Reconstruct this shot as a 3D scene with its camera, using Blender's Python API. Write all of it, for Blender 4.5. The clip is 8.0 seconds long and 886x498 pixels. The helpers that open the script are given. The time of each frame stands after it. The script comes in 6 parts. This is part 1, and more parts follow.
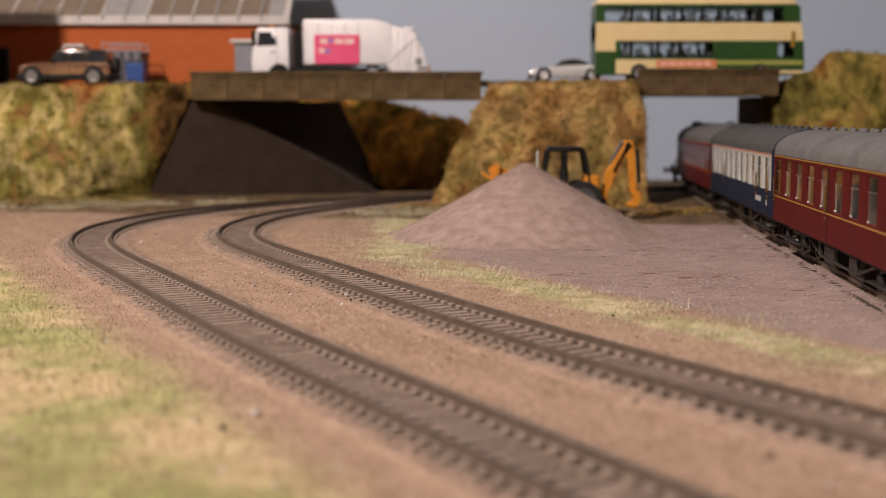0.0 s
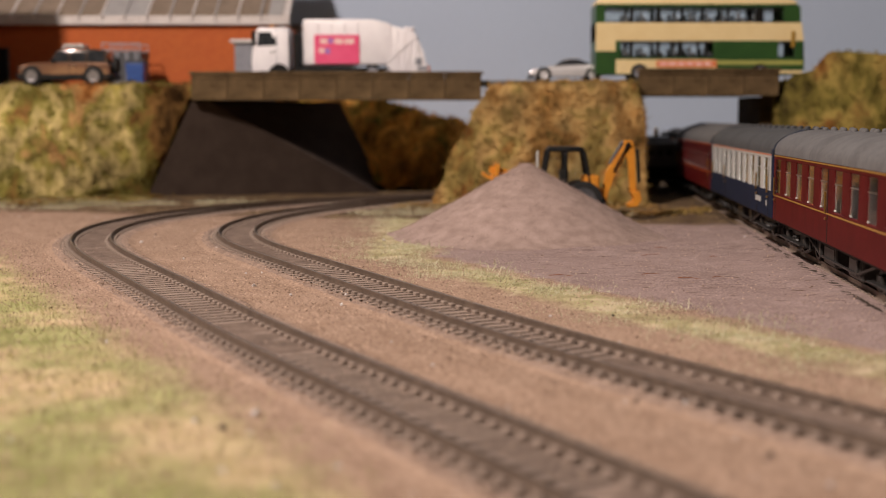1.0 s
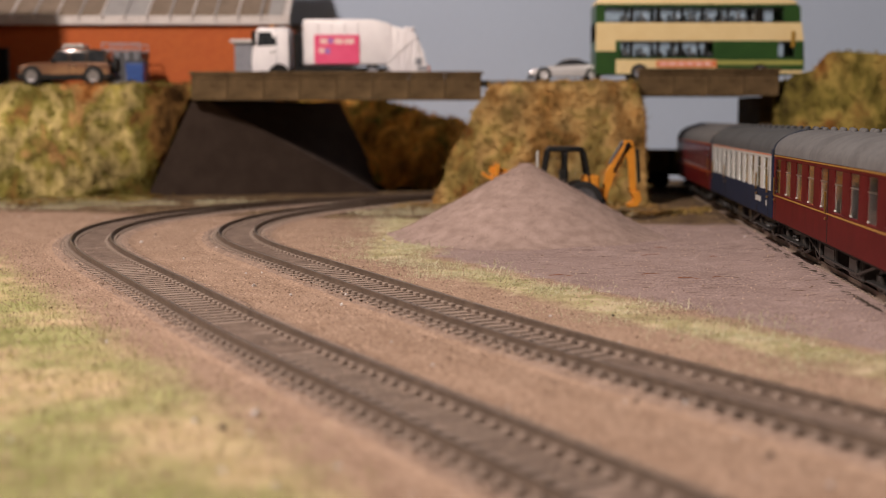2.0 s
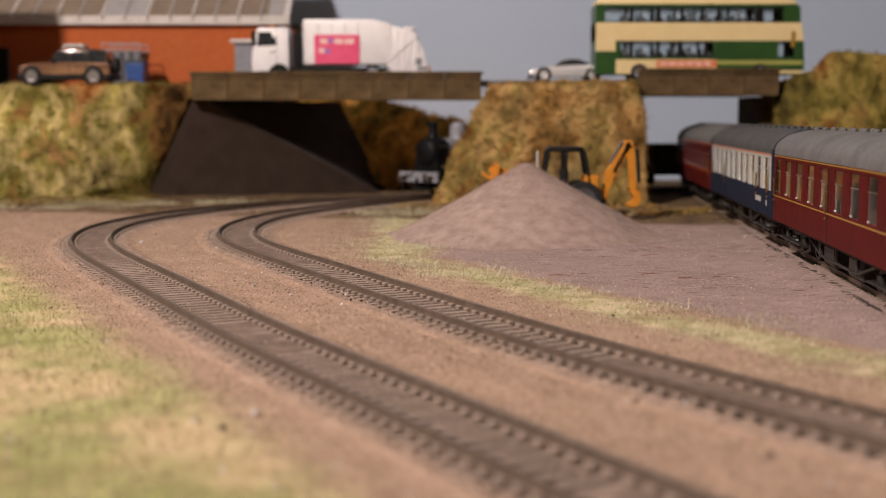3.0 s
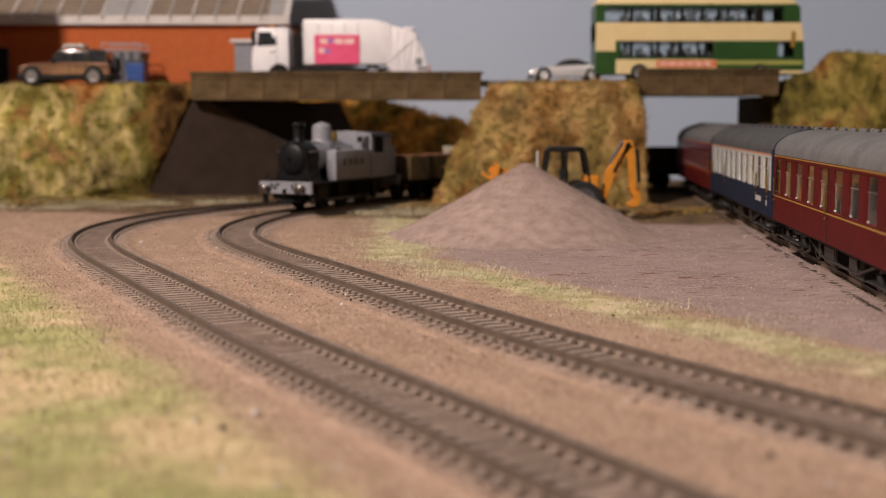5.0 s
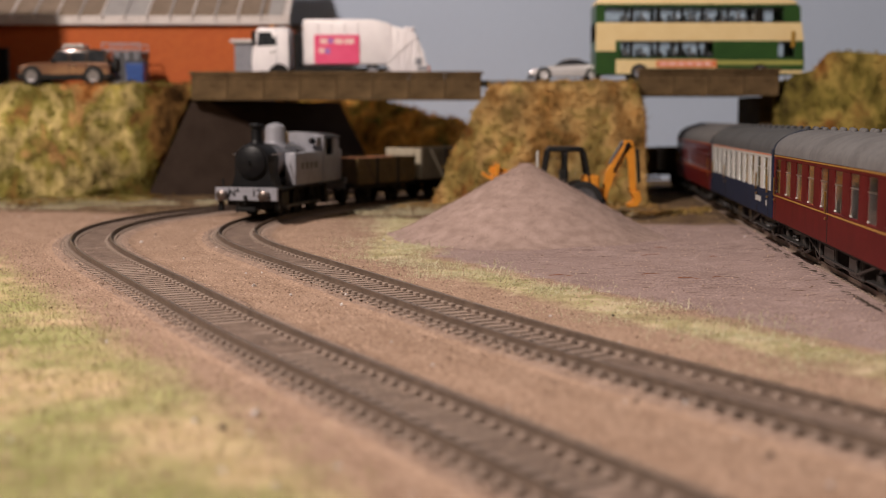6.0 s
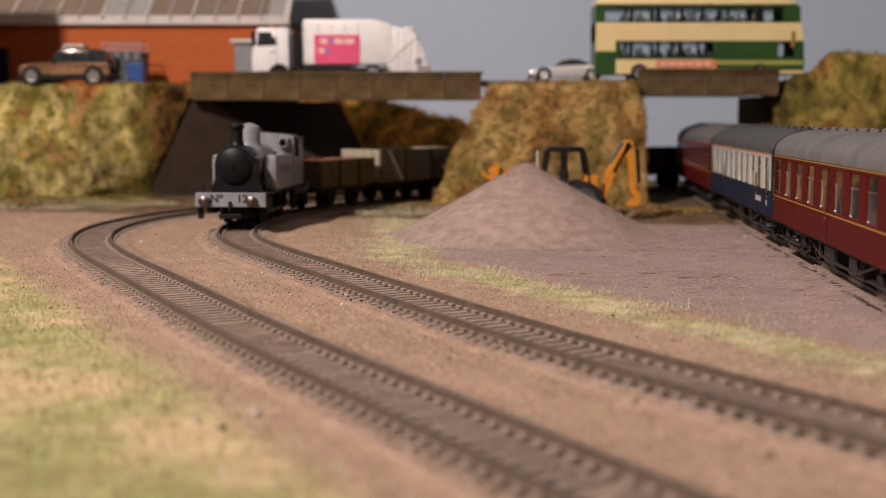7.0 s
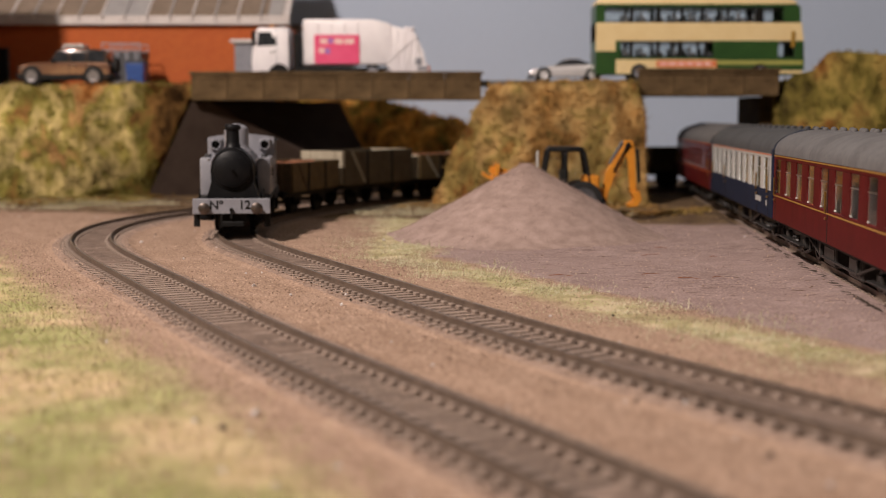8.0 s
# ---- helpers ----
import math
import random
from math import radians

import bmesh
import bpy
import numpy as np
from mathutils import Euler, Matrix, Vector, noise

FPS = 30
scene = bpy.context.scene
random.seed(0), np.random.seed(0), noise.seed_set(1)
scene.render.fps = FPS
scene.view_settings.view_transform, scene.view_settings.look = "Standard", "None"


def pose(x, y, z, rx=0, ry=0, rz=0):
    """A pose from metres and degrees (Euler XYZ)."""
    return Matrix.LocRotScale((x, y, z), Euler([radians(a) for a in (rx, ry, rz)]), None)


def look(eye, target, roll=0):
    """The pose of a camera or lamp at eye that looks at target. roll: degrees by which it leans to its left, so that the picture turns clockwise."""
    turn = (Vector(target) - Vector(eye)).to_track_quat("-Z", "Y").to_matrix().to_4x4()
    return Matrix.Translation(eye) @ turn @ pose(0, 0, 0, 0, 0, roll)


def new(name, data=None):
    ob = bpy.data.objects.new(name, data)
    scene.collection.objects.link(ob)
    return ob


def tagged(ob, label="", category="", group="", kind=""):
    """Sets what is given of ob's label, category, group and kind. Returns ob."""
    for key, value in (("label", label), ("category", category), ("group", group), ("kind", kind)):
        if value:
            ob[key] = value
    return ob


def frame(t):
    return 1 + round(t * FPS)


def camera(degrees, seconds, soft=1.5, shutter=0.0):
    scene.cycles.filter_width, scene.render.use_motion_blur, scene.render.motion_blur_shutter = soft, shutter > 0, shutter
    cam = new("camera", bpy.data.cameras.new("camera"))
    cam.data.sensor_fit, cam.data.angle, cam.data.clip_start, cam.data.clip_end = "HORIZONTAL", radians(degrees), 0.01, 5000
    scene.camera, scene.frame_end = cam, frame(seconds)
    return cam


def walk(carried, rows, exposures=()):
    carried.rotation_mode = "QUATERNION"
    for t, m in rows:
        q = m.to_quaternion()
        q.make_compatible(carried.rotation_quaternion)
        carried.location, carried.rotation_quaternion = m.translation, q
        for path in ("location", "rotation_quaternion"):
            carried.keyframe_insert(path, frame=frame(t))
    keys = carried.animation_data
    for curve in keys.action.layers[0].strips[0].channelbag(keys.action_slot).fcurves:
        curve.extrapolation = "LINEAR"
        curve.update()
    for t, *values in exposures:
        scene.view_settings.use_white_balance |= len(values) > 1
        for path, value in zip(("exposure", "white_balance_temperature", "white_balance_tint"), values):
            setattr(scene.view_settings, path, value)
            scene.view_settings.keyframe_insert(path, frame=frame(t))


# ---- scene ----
# ---- camera ----
# A model railway at its own small size: lengths below are in millimetres, MM turns them into metres; z = 0 is the rail top.
MM = 0.001
cam = camera(39.24, 8.0, soft=0.9)
EYE = pose(0, 0, 52 * MM, 90 - 6.044, 0, 0)
walk(cam, [(0.0, EYE), (8.0, EYE)], exposures=[(0.0, 0.0), (8.0, 0.0)])
cam.data.dof.use_dof = True
cam.data.dof.focus_distance = 0.43
cam.data.dof.aperture_fstop = 14.5

# ---- world and lights ----
world = bpy.data.worlds.new("world")
scene.world = world
world.use_nodes = True
world.node_tree.nodes["Background"].inputs[0].default_value = (0.9, 0.95, 1.0, 1)
world.node_tree.nodes["Background"].inputs[1].default_value = 0.04


def area_lamp(name, where, target, size, watts, colour):
    data = bpy.data.lights.new(name, "AREA")
    data.shape, data.size, data.energy, data.color = "DISK", size, watts, colour
    ob = new(name, data)
    ob.matrix_world = look([v * MM for v in where], [v * MM for v in target])
    return ob


area_lamp("layout_lamp", (-590, -110, 850), (0, 650, 0), 0.10, 20.6, (1.0, 0.855, 0.775))
area_lamp("layout_lamp", (900, 250, 1150), (150, 800, 0), 0.12, 0.6, (1.0, 0.88, 0.76))
# unseen broad overhead fill, added to lift the unlit sides
area_lamp("ceiling_lamp", (0, 0, 1480), (0, 0, 0), 1.2, 1.9, (1.0, 0.92, 0.85))


# ---- materials ----
def mat(name, dark, light, size=2.0, rough=0.8, metal=0.0, bump=0.25, fine=None, island=0.0, coat=0.0, obj=0.0, spec=0.5):
    """Two colours mixed by noise of that size in millimetres at two scales, with bump."""
    m = bpy.data.materials.new(name)
    m.use_nodes = True
    nt = m.node_tree
    N, L = nt.nodes, nt.links
    b = N["Principled BSDF"]
    co = N.new("ShaderNodeTexCoord")
    n1 = N.new("ShaderNodeTexNoise")
    n1.inputs["Scale"].default_value = 1 / (size * MM)
    n1.inputs["Detail"].default_value = 6
    n2 = N.new("ShaderNodeTexNoise")
    n2.inputs["Scale"].default_value = 1 / ((fine or size * 0.15) * MM)
    n2.inputs["Detail"].default_value = 4
    L.new(co.outputs["Object"], n1.inputs["Vector"])
    L.new(co.outputs["Object"], n2.inputs["Vector"])
    add = N.new("ShaderNodeMix")
    add.data_type = "FLOAT"
    add.inputs[0].default_value = 0.4
    L.new(n1.outputs["Fac"], add.inputs[2])
    L.new(n2.outputs["Fac"], add.inputs[3])
    fac = add.outputs[0]
    if island or obj:
        src = N.new("ShaderNodeNewGeometry" if island else "ShaderNodeObjectInfo")
        mx = N.new("ShaderNodeMix")
        mx.data_type = "FLOAT"
        mx.inputs[0].default_value = island or obj
        L.new(fac, mx.inputs[2])
        L.new(src.outputs["Random Per Island" if island else "Random"], mx.inputs[3])
        fac = mx.outputs[0]
    ramp = N.new("ShaderNodeValToRGB")
    ramp.color_ramp.elements[0].position, ramp.color_ramp.elements[1].position = (0.1, 0.9) if island or obj else (0.36, 0.64)
    ramp.color_ramp.elements[0].color = (*dark, 1)
    ramp.color_ramp.elements[1].color = (*light, 1)
    L.new(fac, ramp.inputs["Fac"])
    L.new(ramp.outputs["Color"], b.inputs["Base Color"])
    b.inputs["Roughness"].default_value = rough
    b.inputs["Metallic"].default_value = metal
    b.inputs["Coat Weight"].default_value = coat
    b.inputs["Specular IOR Level"].default_value = spec
    if bump:
        bp = N.new("ShaderNodeBump")
        bp.inputs["Strength"].default_value = bump
        bp.inputs["Distance"].default_value = 0.1 * (fine or size * 0.15) * MM + 0.00005
        L.new(n2.outputs["Fac"], bp.inputs["Height"])
        L.new(bp.outputs["Normal"], b.inputs["Normal"])
    return m


def scrub_mat(name, stops, patch=26.0, shift=0.0):
    """Patches of several colours at two scales, lighter and darker within."""
    m = bpy.data.materials.new(name)
    m.use_nodes = True
    nt = m.node_tree
    N, L = nt.nodes, nt.links
    b = N["Principled BSDF"]
    b.inputs["Roughness"].default_value = 0.95
    b.inputs["Specular IOR Level"].default_value = 0.1
    co = N.new("ShaderNodeTexCoord")
    mp = N.new("ShaderNodeMapping")
    mp.inputs["Location"].default_value = (shift, shift * 0.7, 0)
    mp.inputs["Scale"].default_value = (1.0, 1.0, 0.62)
    L.new(co.outputs["Object"], mp.inputs["Vector"])

    def tex(size, detail):
        n = N.new("ShaderNodeTexNoise")
        n.inputs["Scale"].default_value = 1 / (size * MM)
        n.inputs["Detail"].default_value = detail
        n.inputs["Roughness"].default_value = 0.62
        n.inputs["Distortion"].default_value = 0.25
        L.new(mp.outputs["Vector"], n.inputs["Vector"])
        return n.outputs["Fac"]

    hue, shade = tex(patch, 4), tex(patch * 0.4, 6)
    r = N.new("ShaderNodeValToRGB")
    els = r.color_ramp.elements
    els[0].position, els[0].color = stops[0][0], (*stops[0][1], 1)
    els[1].position, els[1].color = stops[-1][0], (*stops[-1][1], 1)
    for pos, c in stops[1:-1]:
        els.new(pos).color = (*c, 1)
    L.new(hue, r.inputs["Fac"])
    v = N.new("ShaderNodeMapRange")
    v.inputs["From Min"].default_value, v.inputs["From Max"].default_value = 0.3, 0.7
    v.inputs["To Min"].default_value, v.inputs["To Max"].default_value = 0.42, 1.45
    L.new(shade, v.inputs["Value"])
    geo = N.new("ShaderNodeNewGeometry")
    v2 = N.new("ShaderNodeMapRange")
    v2.inputs["To Min"].default_value, v2.inputs["To Max"].default_value = 0.8, 1.2
    L.new(geo.outputs["Random Per Island"], v2.inputs["Value"])
    mu = N.new("ShaderNodeMath")
    mu.operation = "MULTIPLY"
    L.new(v.outputs[0], mu.inputs[0])
    L.new(v2.outputs[0], mu.inputs[1])
    vm = N.new("ShaderNodeVectorMath")
    vm.operation = "SCALE"
    L.new(r.outputs["Color"], vm.inputs[0])
    L.new(mu.outputs[0], vm.inputs["Scale"])
    L.new(vm.outputs[0], b.inputs["Base Color"])
    return m


def glass(name, colour=(0.9, 0.95, 0.95), rough=0.05):
    m = bpy.data.materials.new(name)
    m.use_nodes = True
    b = m.node_tree.nodes["Principled BSDF"]
    b.inputs["Base Color"].default_value = (*colour, 1)
    b.inputs["Roughness"].default_value = rough
    b.inputs["Transmission Weight"].default_value = 1.0
    b.inputs["IOR"].default_value = 1.3
    return m


def band(nt, value, low, high):
    r = nt.nodes.new("ShaderNodeMapRange")
    r.interpolation_type = "SMOOTHSTEP"
    r.inputs["From Min"].default_value, r.inputs["From Max"].default_value = low, high
    nt.links.new(value, r.inputs["Value"])
    return r.outputs[0]


RAIL = mat("rusty_rail", (0.095, 0.067, 0.051), (0.18, 0.13, 0.098), 3, 0.6, 0.15, 0.3)
RAIL_TOP = mat("worn_rail_head", (0.12, 0.09, 0.07), (0.24, 0.19, 0.15), 4, 0.35, 0.7, 0.1)
SLEEPER = mat("sleeper_plastic", (0.2, 0.148, 0.12), (0.34, 0.258, 0.21), 3, 0.8, obj=0.4, spec=0.18)
# sleeper sides coloured dark: the shade of the gaps is painted on
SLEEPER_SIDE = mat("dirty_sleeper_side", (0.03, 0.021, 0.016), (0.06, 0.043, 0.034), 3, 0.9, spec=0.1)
CHAIR = mat("rail_chair", (0.17, 0.127, 0.1), (0.31, 0.235, 0.19), 2, 0.75)
# ballast darkened so its colour carries the shade between sleepers
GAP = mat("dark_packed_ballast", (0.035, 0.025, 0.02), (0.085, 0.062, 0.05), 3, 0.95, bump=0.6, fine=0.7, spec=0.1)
SHOULDER = mat("pink_grey_shoulder_ballast", (0.2, 0.138, 0.106), (0.38, 0.272, 0.214), 4, 0.95, bump=0.7, fine=0.7, spec=0.15)
BALLAST = mat("grey_brown_ballast", (0.105, 0.075, 0.06), (0.23, 0.168, 0.134), 6, 0.95, bump=0.6, fine=0.9, spec=0.18)
CONCRETE = mat("weathered_concrete", (0.055, 0.034, 0.015), (0.145, 0.094, 0.046), 14, 0.85, spec=0.18)
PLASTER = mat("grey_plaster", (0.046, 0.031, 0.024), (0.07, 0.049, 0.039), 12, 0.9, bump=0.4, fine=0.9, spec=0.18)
ROADMAT = mat("grey_road", (0.1, 0.1, 0.1), (0.16, 0.16, 0.155), 5, 0.9)
SKYBOARD = mat("painted_backdrop", (0.415, 0.485, 0.605), (0.44, 0.515, 0.64), 160, 0.7, bump=0.05, fine=3)
OLIVE = mat("olive_line", (0.3, 0.3, 0.08), (0.36, 0.36, 0.1), 8, 0.4, bump=0)
WHITE_TRIM = mat("white_trim", (0.5, 0.445, 0.425), (0.59, 0.54, 0.515), 8, 0.5, bump=0.05)
ROOF_GREY = mat("brown_roof_sheet", (0.16, 0.115, 0.08), (0.23, 0.17, 0.125), 9, 0.7)
ROOF_LIGHT = mat("roof_light_sheet", (0.27, 0.25, 0.245), (0.35, 0.33, 0.32), 9, 0.5)
PILE = mat("pink_grey_gravel", (0.25, 0.178, 0.15), (0.39, 0.288, 0.252), 6, 0.95, bump=0.6, fine=0.45, spec=0.18)
SCRUB_WEST = scrub_mat("green_straw_scrub", [(0.3, (0.06, 0.03, 0.01)), (0.38, (0.2, 0.105, 0.033)), (0.44, (0.18, 0.155, 0.036)), (0.5, (0.42, 0.325, 0.138)), (0.55, (0.21, 0.175, 0.042)), (0.6, (0.37, 0.22, 0.085)), (0.66, (0.3, 0.115, 0.03)), (0.72, (0.11, 0.05, 0.015))], 52)
SCRUB_DRY = scrub_mat("dry_straw_scrub", [(0.3, (0.07, 0.06, 0.018)), (0.41, (0.26, 0.135, 0.042)), (0.5, (0.4, 0.255, 0.098)), (0.58, (0.25, 0.18, 0.055)), (0.68, (0.25, 0.1, 0.028))], 34, 0.31)
SCRUB_EAST = scrub_mat("olive_brown_scrub", [(0.32, (0.05, 0.035, 0.012)), (0.45, (0.14, 0.11, 0.025)), (0.55, (0.28, 0.2, 0.055)), (0.66, (0.18, 0.08, 0.022))], 30, 0.67)
SCRUB_RUST = scrub_mat("rust_bushes", [(0.34, (0.16, 0.15, 0.03)), (0.46, (0.5, 0.24, 0.05)), (0.56, (0.9, 0.45, 0.1)), (0.66, (0.4, 0.33, 0.07))], 26, 0.9)
LAWN = mat("green_static_grass", (0.23, 0.25, 0.075), (0.72, 0.62, 0.38), 34, 0.85, bump=0, island=0.35, spec=0.15)
GRASS = mat("static_grass", (0.32, 0.31, 0.16), (0.78, 0.73, 0.53), 9, 0.8, bump=0, island=0.5)
STONE = mat("loose_ballast", (0.12, 0.075, 0.05), (0.66, 0.485, 0.37), 20, 0.95, bump=0, island=0.8, spec=0.18)
HEAPSTONE = mat("heap_grains", (0.28, 0.205, 0.175), (0.42, 0.315, 0.28), 20, 0.95, bump=0, island=0.85, spec=0.1)
BLACK = mat("matt_black", (0.005, 0.005, 0.005), (0.014, 0.013, 0.012), 4, 0.6, spec=0.18)
BOGIE = mat("oily_black", (0.012, 0.011, 0.011), (0.04, 0.036, 0.033), 2.5, 0.45, bump=0.2, spec=0.4)
SMOKEBOX = mat("smokebox_black", (0.004, 0.004, 0.005), (0.008, 0.008, 0.009), 5, 0.45, spec=0.18)
DARKGREY = mat("dark_grey_paint", (0.045, 0.045, 0.05), (0.075, 0.075, 0.08), 5, 0.45)
GREY = mat("light_grey_paint", (0.2, 0.2, 0.225), (0.27, 0.27, 0.3), 6, 0.4, bump=0.05)
ALLOY = mat("grey_alloy", (0.2, 0.18, 0.18), (0.34, 0.32, 0.32), 2, 0.35, 0.6, 0.1)
BRASS = mat("brass", (0.5, 0.3, 0.08), (0.6, 0.4, 0.12), 3, 0.3, 1.0, 0.05)
BUFFER = mat("worn_buffer_steel", (0.1, 0.08, 0.07), (0.19, 0.155, 0.14), 2, 0.35, 0.9, 0.1)
STEEL = mat("bright_steel", (0.3, 0.27, 0.25), (0.42, 0.38, 0.35), 3, 0.35, 1.0, 0.05)
MAROON = mat("maroon_paint", (0.07, 0.006, 0.006), (0.1, 0.009, 0.009), 8, 0.5, bump=0.03, spec=0.06)
GOLD = mat("gold_line", (0.36, 0.2, 0.03), (0.46, 0.27, 0.05), 4, 0.4, 0.3, 0)
NAVY = mat("navy_paint", (0.007, 0.014, 0.034), (0.012, 0.02, 0.046), 8, 0.5, bump=0.03, spec=0.06)
PALE = mat("pale_grey_paint", (0.42, 0.42, 0.41), (0.5, 0.5, 0.48), 8, 0.4, bump=0.03)
ORANGE_LINE = mat("orange_line", (0.5, 0.1, 0.02), (0.55, 0.13, 0.03), 4, 0.5, bump=0)
COACH_ROOF = mat("grey_coach_roof", (0.1, 0.095, 0.095), (0.15, 0.145, 0.145), 10, 0.7, bump=0.1, spec=0.18)
COACH_ROOF_DARK = mat("dark_coach_roof", (0.05, 0.05, 0.052), (0.08, 0.08, 0.082), 10, 0.7, bump=0.1, spec=0.18)
WINDOW = glass("window_glass")
SEATS = mat("seat_cloth", (0.2, 0.13, 0.06), (0.34, 0.26, 0.16), 6, 0.9)
DIMSEAT = mat("olive_partition", (0.07, 0.06, 0.03), (0.13, 0.11, 0.06), 6, 0.9)
BLIND = mat("beige_partition", (0.2, 0.15, 0.125), (0.3, 0.235, 0.2), 7, 0.8, bump=0.05)
CREAM = mat("cream_paint", (0.72, 0.55, 0.28), (0.78, 0.62, 0.34), 12, 0.35, bump=0.02)
GREEN = mat("dark_green_paint", (0.02, 0.06, 0.015), (0.03, 0.085, 0.02), 12, 0.35, bump=0.02)
WHITE = mat("white_paint", (0.76, 0.71, 0.73), (0.86, 0.82, 0.83), 10, 0.4, bump=0.03)
PINK = mat("pink_poster", (0.72, 0.06, 0.17), (0.8, 0.1, 0.22), 10, 0.45, bump=0)
POSTER_PALE = mat("pale_print", (0.8, 0.45, 0.45), (0.85, 0.6, 0.55), 4, 0.5, bump=0)
POSTER_BLUE = mat("blue_print", (0.25, 0.14, 0.45), (0.4, 0.2, 0.5), 4, 0.5, bump=0)
DARKBRONZE = mat("dark_roof_paint", (0.06, 0.038, 0.028), (0.09, 0.058, 0.044), 8, 0.2, 0.3, 0.02, coat=0.8)
BRONZE = mat("bronze_car_paint", (0.3, 0.16, 0.1), (0.36, 0.2, 0.13), 8, 0.25, 0.6, 0.02, coat=0.8)
SILVER = mat("silver_car_paint", (0.68, 0.65, 0.65), (0.76, 0.73, 0.73), 8, 0.25, 0.3, 0.02, coat=0.8)
DARKGLASS = mat("tinted_glass", (0.02, 0.022, 0.025), (0.04, 0.042, 0.046), 5, 0.08, bump=0)
TYRE = mat("tyre_rubber", (0.014, 0.014, 0.014), (0.028, 0.027, 0.026), 2, 0.8, spec=0.18)
YELLOW = mat("yellow_plant_paint", (0.5, 0.17, 0.008), (0.62, 0.24, 0.012), 5, 0.6, bump=0.05)
BLUE = mat("blue_plastic", (0.02, 0.06, 0.22), (0.03, 0.08, 0.28), 5, 0.4)
POLE = mat("red_print", (0.6, 0.14, 0.05), (0.72, 0.25, 0.1), 3, 0.5, bump=0)
WAGON_BROWN = mat("wagon_brown", (0.055, 0.034, 0.016), (0.1, 0.062, 0.03), 5, 0.8)
WAGON_OCHRE = mat("wagon_ochre", (0.08, 0.052, 0.018), (0.14, 0.09, 0.032), 5, 0.8)
WAGON_GREY = mat("wagon_grey", (0.075, 0.056, 0.034), (0.12, 0.092, 0.056), 6, 0.8)
WAGON_WHITE = mat("pale_wagon_planks", (0.3, 0.26, 0.19), (0.4, 0.35, 0.26), 5, 0.8)
LOAD = mat("rusty_load", (0.13, 0.045, 0.02), (0.3, 0.11, 0.045), 3, 0.9, bump=0.6)
PLAINWALL = mat("room_wall", (0.2, 0.19, 0.175), (0.24, 0.23, 0.21), 400, 0.9, bump=0.02)
HALLFLOOR = mat("hall_floor", (0.2, 0.15, 0.1), (0.28, 0.21, 0.15), 300, 0.6, bump=0.02)


